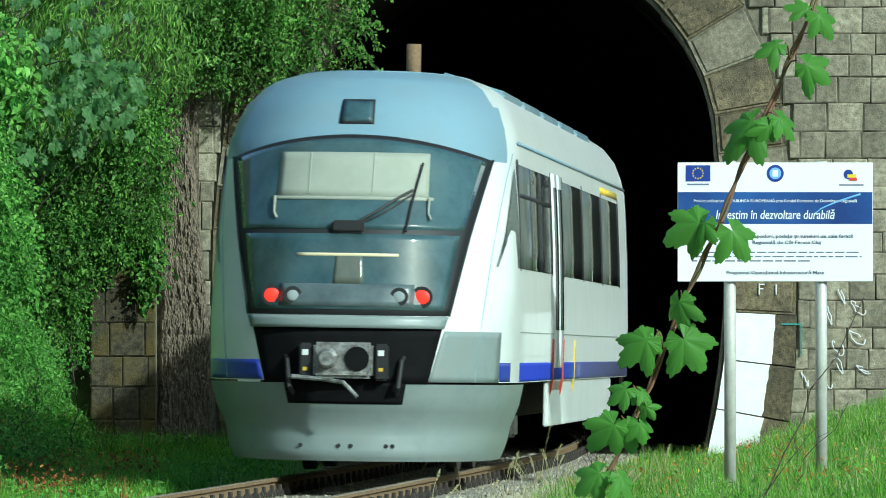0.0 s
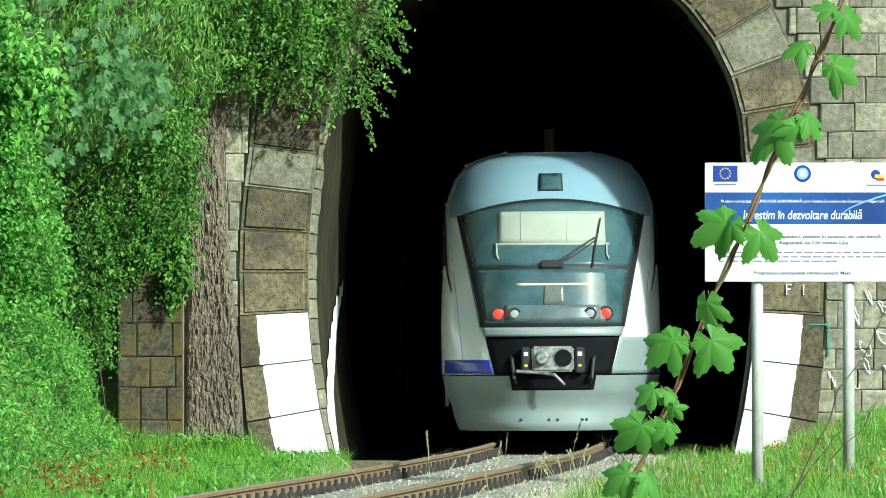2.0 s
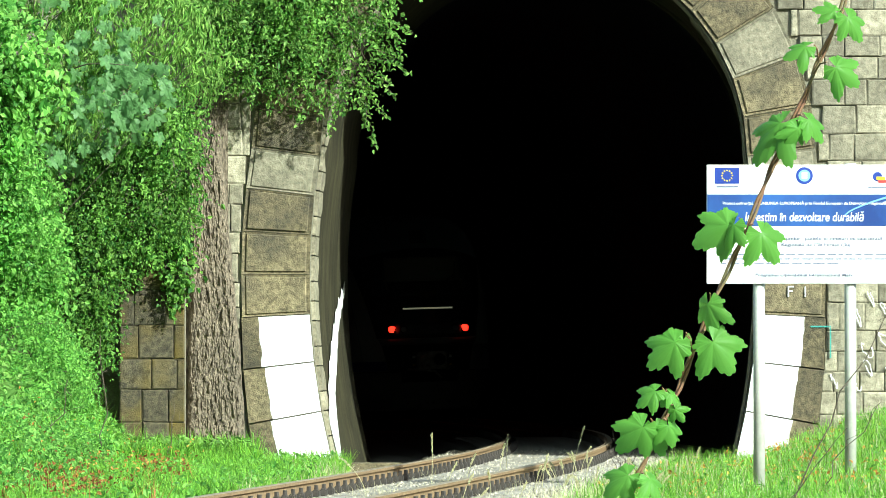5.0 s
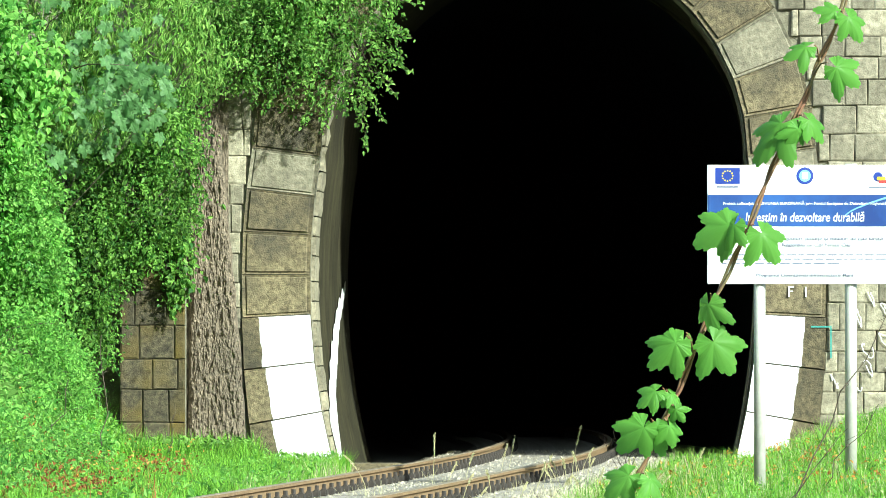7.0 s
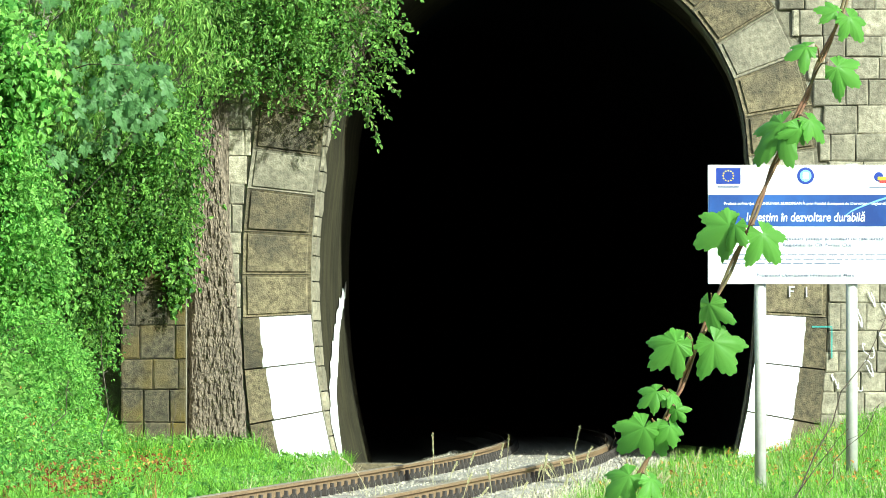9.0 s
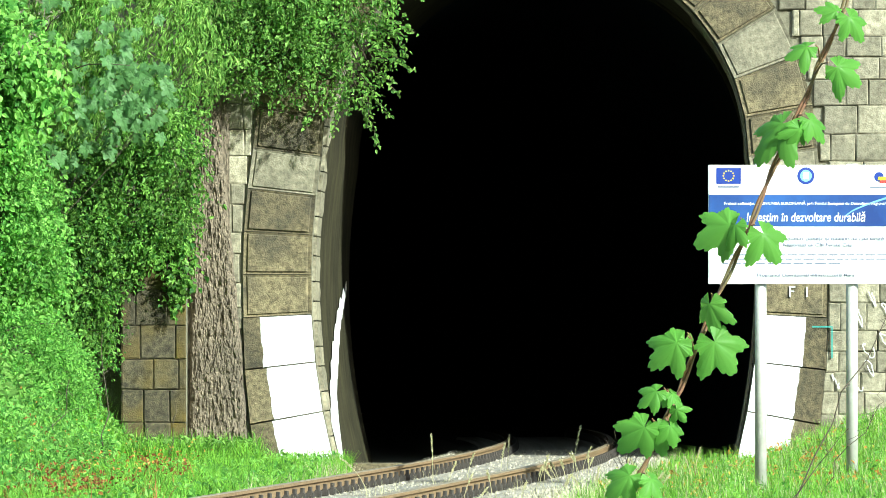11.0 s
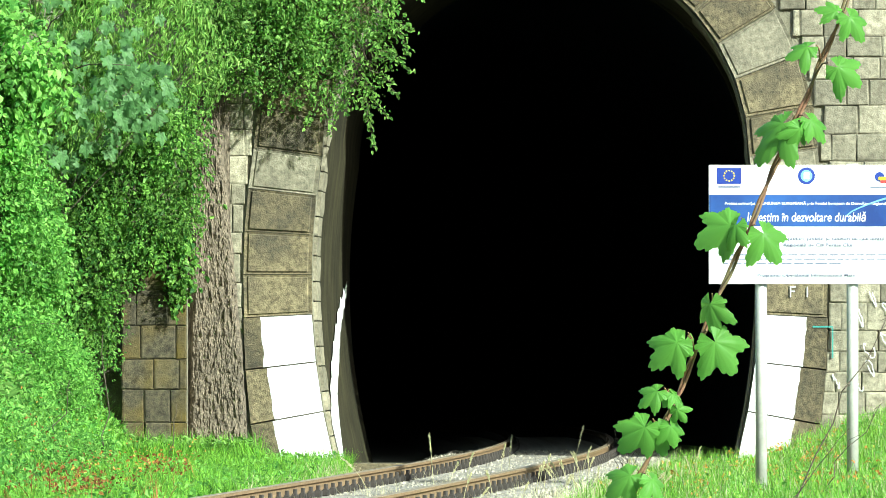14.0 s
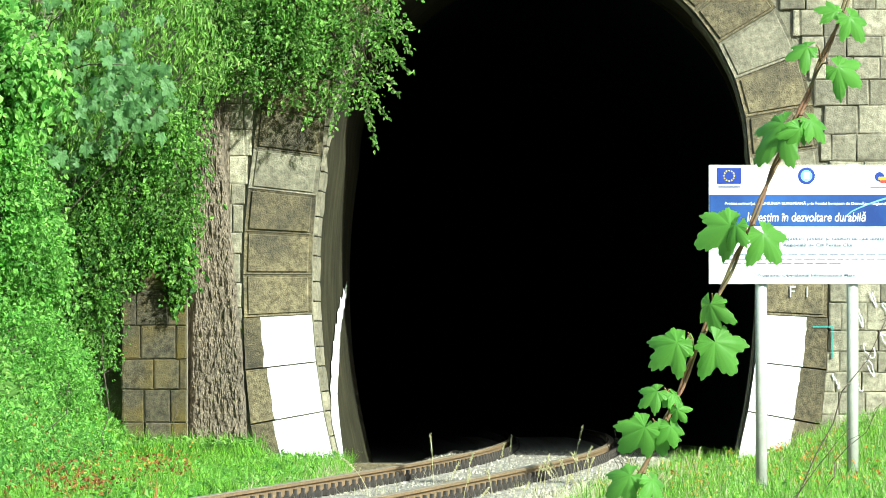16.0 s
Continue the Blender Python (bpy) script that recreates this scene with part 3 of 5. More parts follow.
def info_panel():
    sign = new("information_sign")
    tagged(sign, "white and blue project information sign on two metal posts", "sign")
    Y = 65.0
    x0, x1, z0, z1 = 2.80, 4.86, 1.98, 3.235
    part("panel", box(B(), x0, x1, Y, Y + 0.03, z0, z1, 0.006), PANEL_WHITE, sign, "white printed panel")
    band = part("band", box(B(), x0 + 0.006, x1 - 0.006, Y - 0.004, Y, 2.587, 2.922), PANEL_BLUE, sign, "blue title band")
    f = part("flag", box(B(), 2.885, 3.145, Y - 0.004, Y, 3.035, 3.205), FLAG_BLUE, sign, "blue flag with a ring of yellow stars")
    for k in range(12):
        a = k * math.pi / 6
        part("star", disc(B(), 3.015 + 0.055 * math.sin(a), Y - 0.007, 3.12 + 0.055 * math.cos(a), 0.0085, 6), YELLOW, f)
    part("flag_caption", box(B(), 2.90, 3.13, Y - 0.003, Y, 2.995, 3.012), INK, sign)
    e = part("emblem", disc(B(), 3.83, Y - 0.004, 3.12, 0.09), FLAG_BLUE, sign, "round blue emblem")
    part("emblem_ring", disc(B(), 3.83, Y - 0.007, 3.12, 0.062), LIGHT_BLUE, e)
    part("emblem_shield", box(B(), 3.80, 3.86, Y - 0.011, Y - 0.004, 3.085, 3.155, 0.003), PANEL_WHITE, e)
    g = part("logo", disc(B(), 4.60, Y - 0.004, 3.11, 0.05), FLAG_BLUE, sign, "small tricolour mark")
    part("logo_stripe", box(B(), 4.59, 4.68, Y - 0.009, Y - 0.004, 3.075, 3.11), YELLOW, g)
    part("logo_stripe", box(B(), 4.61, 4.69, Y - 0.009, Y - 0.004, 3.045, 3.075), SCARLET, g)
    part("logo_caption", box(B(), 4.50, 4.76, Y - 0.003, Y, 2.99, 3.005), INK, sign)
    lettering("Proiect cofinanțat de UNIUNEA EUROPEANĂ prin Fondul European de Dezvoltare Regională", 3.83, 2.83, 1.72, 0.05, PANEL_WHITE, sign, Y - 0.006)
    title("Investim în dezvoltare durabilă", 3.83, 2.69, 1.25, 0.105, PANEL_WHITE, band, Y - 0.006, 0.15)
    lettering("pentru poduri, podețe și tuneluri de cale ferată", 4.05, 2.455, 1.2, 0.052, INK, sign, Y - 0.006)
    lettering("Regională de Căi Ferate Cluj", 3.95, 2.39, 0.72, 0.05, INK, sign, Y - 0.006)
    lettering("Programul Operațional Infrastructură Mare", 3.83, 2.072, 1.03, 0.05, INK, sign, Y - 0.006)
    rnd = random.Random(2)
    for r, z in enumerate((2.28, 2.235, 2.19)):
        x = 2.95
        while x < (4.72 if r < 2 else 4.2):
            w = rnd.uniform(0.04, 0.13)
            part("print_bar", box(B(), x, min(x + w, 4.74), Y - 0.002, Y, z, z + 0.014), INK, sign)
            x += w + 0.02
    # light arc across the band
    bm = B()
    tube(bm, [(4.25 + 0.3 * k / 8 * 1.6, Y - 0.005, 2.70 + 0.2 * (k / 8) ** 0.7) for k in range(9)], 0.006, 0.012, 6)
    part("band_arc", bm, LIGHT_BLUE, sign)
    for x in (3.357, 4.32):
        z = ground_z(x, Y + 0.1)
        bm = B()
        tube(bm, [(x, Y + 0.10, z - 0.3), (x, Y + 0.10, 3.25)], 0.062, n=20)
        p = part("post", bm, GALV, sign, "round galvanised post", True)
        part("post_cap", disc(B(), x, Y + 0.04, 3.2, 0.05), GALV, p)
        for zz in (2.2, 3.0):
            part("clamp", box(B(), x - 0.08, x + 0.08, Y + 0.028, Y + 0.17, zz, zz + 0.04, 0.01), GALV, p)


info_panel()


# ---- the railcar
PAINT = mat("white paint", (0.80, 0.82, 0.80), (0.74, 0.76, 0.74), 2, 0.28, stain=0.12, stain_scale=1.2, coat=0.3, stain_colour=(0.4, 0.4, 0.34))
GREY = mat("silver grey paint", (0.25, 0.37, 0.45), (0.22, 0.33, 0.40), 2, 0.35, stain=0.25, stain_scale=2, coat=0.2, stain_colour=(0.2, 0.2, 0.18))
SKIRT = mat("grey skirt paint", (0.28, 0.325, 0.315), (0.22, 0.26, 0.255), 2, 0.4, stain=0.4, stain_scale=2, stain_colour=(0.16, 0.16, 0.13))
BLUE = mat("blue paint", (0.03, 0.05, 0.42), (0.025, 0.04, 0.36), 3, 0.3, coat=0.3)
RED = mat("red paint", (0.62, 0.06, 0.04), (0.5, 0.05, 0.03), 3, 0.4)
# matt black painted for shade in hollows that are not cut
BLACK = mat("black painted shade", (0.010, 0.010, 0.011), (0.006, 0.006, 0.007), 5, 0.8, spec=0.08)
RUBBER = mat("black rubber", (0.02, 0.02, 0.022), None, 5, 0.6)
# raised teal base and pale blotches stand in for reflections
GLASS = mat("glass with painted reflections", (0.075, 0.13, 0.145), (0.035, 0.07, 0.08), 2.2, 0.07, coat=0.5, stain=0.5, stain_scale=1.6, stain_colour=(0.12, 0.15, 0.13))
# pale grey base imitates what the side windows reflect
PANE = mat("side glass pale for reflections", (0.13, 0.14, 0.125), (0.07, 0.08, 0.075), 1.4, 0.08, coat=0.4)
CREAM = mat("cream blind", (0.38, 0.40, 0.33), (0.33, 0.35, 0.29), 3, 0.8)
METAL = mat("worn coupler steel", (0.5, 0.5, 0.48), (0.16, 0.155, 0.145), 14, 0.45, 0.3, 60, metal=0.6)
GRIME = mat("grimy underframe", (0.10, 0.09, 0.08), (0.05, 0.045, 0.04), 8, 0.9, 0.4)
SILVER = mat("lamp glass", (0.36, 0.4, 0.41), None, 4, 0.15)
SHELF = mat("inner shelf", (0.13, 0.165, 0.17), (0.08, 0.10, 0.11), 5, 0.3)
INNER = mat("lit cab view painted on glass", (0.15, 0.155, 0.12), (0.09, 0.115, 0.11), 6, 0.2, stretch=(1, 1, 0.3))
AMBER = mat("amber paint", (0.7, 0.5, 0.05), None, 4, 0.5)
TAIL = glow_mat("red tail lamp", (1.0, 0.012, 0.006), 2.6)
TUBE = glow_mat("pale interior tube", (0.7, 0.62, 0.4), 0.12)

WZ = ([0.15, 0.24, 0.34, 0.48, 0.6, 0.72, 0.95, 1.6, 2.4, 3.0, 3.3, 3.5, 3.72, 3.91, 4.0, 4.06], [1.26, 1.30, 1.335, 1.365, 1.41, 1.455, 1.50, 1.51, 1.49, 1.46, 1.44, 1.395, 1.31, 1.16, 1.02, 0.86])
Y0 = ([0.15, 0.24, 0.34, 0.48, 0.6, 0.72, 0.95, 1.5, 2.4, 3.3, 3.72, 3.96, 4.06], [0.24, 0.19, 0.2, 0.215, 0.17, 0.1, 0.03, 0.0, 0.22, 0.72, 1.1, 1.5, 2.0])
NOSE = 2.2
ROUND = 2.4


def wide(z):
    return 1.022 * float(np.interp(z, *WZ))


def nose_y(x, z):
    q = min(1.0, abs(x) / wide(z))
    return float(np.interp(z, *Y0)) + NOSE * (1 - (1 - q ** ROUND) ** (1 / ROUND))


def shell(zs, rear, mats, parent, name, skip=None):
    """The body between levels zs: side, rounded nose, side, back to y = rear."""
    qs = [math.sin(a) for a in np.linspace(-math.pi / 2, math.pi / 2, 41)]
    rows = []
    for z in zs:
        w = wide(z)
        yend = float(np.interp(z, *Y0)) + NOSE
        ys = [yend + (rear - yend) * k for k in (1.0, 0.8, 0.6, 0.4, 0.2, 0.1, 0.04)]
        rows.append([(-w, y, z) for y in ys] + [(q * w, nose_y(q * w, z), z) for q in qs] + [(w, y, z) for y in reversed(ys)])
    n = len(rows[0])
    verts = [v for r in rows for v in r]
    faces = []
    for j in range(len(zs) - 1):
        for i in range(n - 1):
            c = (rows[j][i][0] + rows[j][i + 1][0]) / 2, (rows[j][i][1] + rows[j][i + 1][1]) / 2, (zs[j] + zs[j + 1]) / 2
            if skip and skip(*c):
                continue
            faces.append((j * n + i, j * n + i + 1, (j + 1) * n + i + 1, (j + 1) * n + i))
    used = sorted({k for f in faces for k in f})
    at = {k: i for i, k in enumerate(used)}
    return mesh_raw(name, [verts[k] for k in used], [tuple(at[k] for k in f) for f in faces], mats, parent, smooth=True)


def front_patch(name, lo, hi, parent, mats, proud=0.012, nz=12, nx=24, label=""):
    """A panel on the nose; lo and hi: (z, left, right) with straight sides; hi may give a rise at the middle."""
    verts = []
    for j in range(nz + 1):
        k = j / nz
        for i in range(nx + 1):
            u = i / nx
            z = lo[0] + (hi[0] - lo[0]) * k + (hi[3] * (1 - (2 * u - 1) ** 2) * k if len(hi) > 3 else 0)
            x = (lo[1] + (hi[1] - lo[1]) * k) * (1 - u) + (lo[2] + (hi[2] - lo[2]) * k) * u
            x = max(-wide(z), min(wide(z), x))
            verts.append((x, nose_y(x, z) - proud, z))
    w = nx + 1
    faces = [(j * w + i, j * w + i + 1, (j + 1) * w + i + 1, (j + 1) * w + i) for j in range(nz) for i in range(nx)]
    ob = mesh_raw(name, verts, faces, mats, parent, smooth=True)
    sol = ob.modifiers.new("thick", "SOLIDIFY")
    sol.thickness, sol.offset = proud + 0.01, -1
    if label:
        tagged(ob, label)
    return ob


def side_patch(name, x_sign, y0, y1, z0, z1, parent, mats, proud=0.006, label="", zn=6, thick=0.02):
    """A panel that follows the side's curve."""
    verts = []
    for j in range(zn + 1):
        z = z0 + (z1 - z0) * j / zn
        for y in (y0, y1):
            verts.append((x_sign * (wide(z) + proud), y, z))
    faces = [(2 * j, 2 * j + 1, 2 * j + 3, 2 * j + 2) if x_sign > 0 else (2 * j + 2, 2 * j + 3, 2 * j + 1, 2 * j) for j in range(zn)]
    ob = mesh_raw(name, verts, faces, mats, parent, smooth=True)
    sol = ob.modifiers.new("thick", "SOLIDIFY")
    sol.thickness, sol.offset = thick, -1
    if label:
        tagged(ob, label)
    return ob


CAR = 20.6


def railcar(first):
    car = new("railcar")
    lv = [0.95, 1.14, 1.46, 1.6, 1.8, 2.1, 2.4, 2.7, 2.9, 3.05, 3.15, 3.22, 3.3, 3.4, 3.5, 3.6, 3.72, 3.82, 3.91, 3.96, 4.0, 4.03, 4.06]

    def cap(x, y, z):
        return z > 3.12 and abs(x) < wide(z) * 0.955 and y < 4.4
    shell(lv, CAR, PAINT, car, "body", cap if first else None)
    if first:
        shell(lv[9:], CAR, GREY, car, "brow", lambda x, y, z: not cap(x, y, z))
    box_roof = B()
    tw = wide(4.06)
    ring = [(q * tw, nose_y(q * tw, 4.06), 4.065) for q in [math.sin(a) for a in np.linspace(-math.pi / 2, math.pi / 2, 25)]] + [(tw, CAR, 4.065), (-tw, CAR, 4.065)]
    top = box_roof.faces.new([box_roof.verts.new(p) for p in ring])
    ext = bmesh.ops.extrude_face_region(box_roof, geom=[top])
    bmesh.ops.translate(box_roof, vec=(0, 0, -0.06), verts=[v for v in ext["geom"] if isinstance(v, bmesh.types.BMVert)])
    part("roof", box_roof, GREY, car, "grey roof deck")
    part("gangway", box(B(), -1.2, 1.2, CAR - 0.05, CAR + 0.35, 0.9, 3.6, 0.05), RUBBER, car, "black rubber gangway bellows")
    part("underframe", box(B(), -1.1, 1.1, 2.4, CAR, 0.55, 1.0, 0.03), GRIME, car)
    for s in (-1, 1):
        side_patch("blue_band", s, 2.3, CAR, 0.96, 1.15, car, BLUE)
        for y0, y1 in ((2.35, 6.9), (8.6, 11.9), (12.0, 15.4), (15.5, 18.8)):
            side_patch("side_window", s, y0, y1, 2.1, 3.15, car, PANE)
        for k in (0, 1):
            a = 7.05 + 0.74 * k
            d = side_patch("door", s, a, a + 0.7, 0.75, 3.2, car, PAINT, 0.012)
            side_patch("door_window", s, a + 0.12, a + 0.58, 1.5, 3.05, d, PANE, 0.018)
        side_patch("door_edge", s, 6.93, 7.04, 0.75, 1.4, car, RED, 0.014, "red door marker")
        side_patch("door_edge", s, 8.47, 8.58, 0.75, 1.4, car, RED, 0.014, "red door marker")
        side_patch("door_edge", s, 10.4, 10.5, 0.75, 1.4, car, AMBER if s > 0 else RED, 0.010, "orange door marker")
        side_patch("seam", s, 2.3, CAR, 1.452, 1.462, car, SKIRT, 0.007, zn=1)
        side_patch("roof_gutter", s, 2.6, CAR, 3.36, 3.385, car, GREY, 0.02, zn=1)
        side_patch("class_stripe", s, 15.5, 18.8, 3.2, 3.28, car, AMBER, 0.008, "yellow stripe over the windows", zn=2)
        for y in (2.32, 6.85, 8.62, 11.95, 15.45, 18.85):
            side_patch("seam", s, y, y + 0.02, 2.08, 3.2, car, RUBBER, 0.009)
        for y in (3.8, 5.3):
            side_patch("window_bar", s, y, y + 0.06, 2.1, 3.15, car, RUBBER, 0.010)
        side_patch("window_vent", s, 2.4, 6.85, 2.82, 2.86, car, RUBBER, 0.010, zn=1)
        part("side_skirt", box(B(), s * 1.49 - 0.025, s * 1.49 + 0.025, 6.6, CAR - 3, 0.46, 0.945, 0.012), PAINT, car)
    return car


def nose_parts(car):
    sk = shell([0.17, 0.2, 0.24, 0.29, 0.34, 0.41, 0.48, 0.54, 0.6, 0.66, 0.72, 0.82, 0.93], 3.0, SKIRT, car, "front_skirt")
    tagged(sk, "dented silver-grey front skirt")
    # grey brow with the indicator
    ind = front_patch("indicator", (3.50, -0.17, 0.17), (3.74, -0.16, 0.16), car, RUBBER, 0.03, 4, 6, "dark destination indicator")
    front_patch("indicator_glass", (3.52, -0.15, 0.15), (3.72, -0.14, 0.14), ind, GLASS, 0.036, 4, 6)
    mask = front_patch("windscreen_surround", (1.60, -0.99, 0.99), (3.16, -1.29, 1.29, 0.22), car, RUBBER, 0.016, 20, 36, "black windscreen surround")
    front_patch("windscreen", (2.44, -1.09, 1.09), (3.14, -1.25, 1.25, 0.20), car, GLASS, 0.024, 16, 36, "large dark windscreen with reflections in its colour")
    lo = front_patch("lamp_panel", (1.65, -0.94, 0.94), (2.39, -1.06, 1.06), car, GLASS, 0.024, 12, 30, "dark glass lamp panel")
    front_patch("blind", (2.76, -0.75, 0.75), (3.20, -0.74, 0.74), car, CREAM, 0.030, 6, 20, "cream blind drawn behind the windscreen")
    front_patch("blind_rail", (2.73, -0.80, 0.80), (2.76, -0.80, 0.80), car, CREAM, 0.036, 2, 20)
    front_patch("inner_panel", (1.68, -0.66, 0.66), (1.90, -0.66, 0.66), lo, SHELF, 0.030, 4, 20, "pale inner lamp shelf")
    # patch on top of opaque glass, its pale colour painting the lit inside
    front_patch("lit_view_patch", (1.90, -0.13, 0.17), (2.19, -0.11, 0.15), lo, INNER, 0.029, 4, 8, "pale patch painted on the glass for the lit view inside")
    front_patch("light_tube", (2.17, -0.5, 0.5), (2.20, -0.5, 0.5), lo, TUBE, 0.030, 2, 10, "faintly lit tube")
    front_patch("bumper_strip", (1.47, -0.95, 0.95), (1.59, -0.99, 0.99), car, SKIRT, 0.045, 3, 30, "grey bumper strip")
    front_patch("lower_corner", (0.95, 0.81, 1.42), (1.45, 0.95, 1.44), car, SKIRT, 0.010, 8, 12, "grey lower corner panel")
    front_patch("corner_band", (0.96, -1.5, -0.82), (1.15, -1.5, -0.87), car, BLUE, 0.010, 4, 16, "blue corner band")
    front_patch("corner_band", (0.96, 1.425, 1.5), (1.15, 1.425, 1.505), car, BLUE, 0.010, 4, 10, "blue corner band")
    for s in (-1, 1):
        for nm, x, r, mt in (("tail_lamp", 0.735, 0.085, TAIL), ("head_lamp", 0.52, 0.07, SILVER)):
            bm = B()
            bmesh.ops.create_uvsphere(bm, u_segments=20, v_segments=10, radius=r)
            bmesh.ops.scale(bm, vec=(1, 0.3, 0.92), verts=bm.verts)
            l = part(nm, bm, mt, car, "glowing red tail lamp" if nm == "tail_lamp" else "unlit round head lamp", True, Matrix.Translation((s * x, nose_y(x, 1.78) - 0.035, 1.78)))
            bm = B()
            tube(bm, [(0, -0.012, 0), (0, 0.02, 0)], r + 0.02, n=20)
            part("bezel", bm, RUBBER, l)
    for x in (-0.76, 0.76):
        bm = B()
        tube(bm, [(x, nose_y(x, 2.74) - 0.05, 2.76), (x, nose_y(x, 2.6) - 0.05, 2.6), (x + 0.03, nose_y(x, 2.54) - 0.05, 2.54)], 0.012, n=6)
        part("blind_cord", bm, CREAM, car)
    for k in (-2, 1):
        x = k * 0.21
        bm = B()
        tube(bm, [(x, nose_y(x, z) - 0.034, z) for z in (2.78, 2.95, 3.1, 3.19)], 0.006, n=5)
        part("blind_fold", bm, CREAM, car)
    for s in (-1, 1):
        bm = B()
        pts = [(s * (0.99 + (1.30 - 0.99) * k / 10), 0, 1.6 + (3.16 - 1.6) * k / 10) for k in range(11)]
        tube(bm, [(x, nose_y(x, z) - 0.016, z) for x, _, z in pts], 0.014, n=6)
        part("windscreen_seal", bm, RUBBER, car)
        bm = B()
        pts = [(s * (1.22 + 0.22 * k / 10), 0, 0.95 + 2.3 * k / 10) for k in range(11)]
        tube(bm, [(min(abs(x), wide(z)) * s, nose_y(min(abs(x), wide(z)), z) - 0.004, z) for x, _, z in pts], 0.006, n=5)
        part("panel_seam", bm, GREY, car)
    for y, z, w in ((2.7, 0.5, 0.5), (6.6, 0.5, 0.5), (3.4, 0.72, 0.12), (4.85, 0.72, 0.5), (6.2, 0.72, 0.12)):
        for s in (-1, 1):
            part("brake_gear", box(B(), s * 1.12 - 0.06, s * 1.12 + 0.06, y - w / 2, y + w / 2, z - 0.16, z + 0.1, 0.03), GRIME, car)
    # flat black sheets stand in for deep shade around the coupler; coupler
    front_patch("hollow_shade", (0.93, -0.80, 0.80), (1.47, -0.93, 0.93), car, BLACK, 0.006, 6, 20, "black sheet painted for the shade around the coupler")
    front_patch("hollow_shade_foot", (0.73, -0.56, 0.56), (0.935, -0.60, 0.60), car, BLACK, 0.006, 6, 20)
    bm = B()
    box(bm, -0.29, 0.29, -0.12, 0.3, 0.98, 1.33, 0.03)
    for s in (-1, 1):
        eb = part("contact_box", box(B(), s * 0.37 - 0.065, s * 0.37 + 0.065, -0.08, 0.3, 0.96, 1.32, 0.02), RUBBER, car, "black electric contact box")
        part("marking", box(B(), s * 0.37 - 0.03, s * 0.37 + 0.03, -0.084, -0.07, 1.2, 1.255), PAINT, eb, "white marking")
        part("marking", box(B(), s * 0.37 - 0.022, s * 0.37 + 0.022, -0.084, -0.07, 1.05, 1.085), AMBER, eb, "yellow marking")
    cp = part("coupler", bm, METAL, car, "worn steel automatic coupler head")
    bm = B()
    tube(bm, [(-0.15, -0.22, 1.17), (-0.15, -0.1, 1.17)], 0.07, 0.11, 14)
    part("cone", bm, METAL, cp, smooth=False)
    # cup's dark hollow shown as a flat black disc
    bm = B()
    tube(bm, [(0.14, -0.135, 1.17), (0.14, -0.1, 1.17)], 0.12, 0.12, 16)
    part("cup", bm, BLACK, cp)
    bm = B()
    tube(bm, [(-0.5, -0.05, 0.99), (-0.2, -0.1, 0.97), (0.02, -0.2, 0.94), (0.16, -0.22, 0.8)], 0.025, 0.02, 8)
    part("lever", bm, METAL, cp)
    for x in (-0.62, 0.62):
        part("hose", tube(B(), [(x, 0.3, 1.3), (x * 0.9, 0.05, 1.15), (x * 0.86, 0.0, 0.9), (x * 0.8, 0.2, 0.8)], 0.025, n=8), RUBBER, car)
    # wiper
    bm = B()

    def on(x, z, d=0.06):
        return (x, nose_y(x, z) - d, z)
    tube(bm, [on(0.0, 2.46), on(0.25, 2.6), on(0.42, 2.72), on(0.60, 2.83)], 0.014, n=6)
    tube(bm, [on(0.02, 2.45), on(0.3, 2.58), on(0.62, 2.80)], 0.01, n=6)
    tube(bm, [on(0.56, 2.42), on(0.60, 2.7), on(0.68, 3.1)], 0.012, n=6)
    box(bm, -0.16, 0.16, nose_y(0, 2.44) - 0.08, nose_y(0, 2.44), 2.40, 2.52, 0.02)
    part("wiper", bm, RUBBER, car, "black windscreen wiper parked upright")
    for x in (-0.44, -0.06, 0.06, 0.4, 0.46):
        bm = B()
        tube(bm, [(x, nose_y(x, 0.32) - 0.012, 0.32), (x, nose_y(x, 0.32) + 0.02, 0.32)], 0.022, n=10)
        part("skirt_bolt", bm, RUBBER, car)
    # cab side windows, roof gear, exhaust
    for s in (-1, 1):
        zs = [2.1 + 1.0 * k / 8 for k in range(9)]
        vs, fs = [], []
        for k, z in enumerate(zs):
            y0 = float(np.interp(z, *Y0))
            for y in (2.15 - 1.0 * (1 - k / 8), 2.17):
                q = max(0.0, min(1.0, (y - y0) / NOSE))
                vs.append((s * (wide(z) * (1 - (1 - q) ** ROUND) ** (1 / ROUND) + 0.014), y, z))
        for k in range(8):
            q = (2 * k, 2 * k + 1, 2 * k + 3, 2 * k + 2)
            fs.append(q if s > 0 else q[::-1])
        mesh_raw("cab_side_window", vs, fs, PANE, car, smooth=True)
        for i, y in enumerate((2.6, 5.4, 8.2, 11.0, 13.8)):
            bm = B()
            box(bm, -0.35, 0.35, 0, 2.3, -0.05, 0.06, 0.03, Matrix.Rotation(s * 0.3, 4, "Y"))
            part("roof_box", bm, GREY, car, "grey roof fairing", m=Matrix.Translation((s * 0.88, y + 1.3, 3.99)))
    bm = B()
    tube(bm, [(0, 0, 0), (0, 0, 0.5)], 0.08, 0.08, 14)
    part("exhaust_pipe", bm, RAIL_STEEL, car, "rusty upright exhaust pipe", True, Matrix.Translation((0.05, 6.2, 4.04)))
    for y in (3.9, 5.8):
        for s in (-1, 1):
            bm = B()
            tube(bm, [(s * 0.68, y, 0.43), (s * 0.8, y, 0.43)], 0.42, n=24)
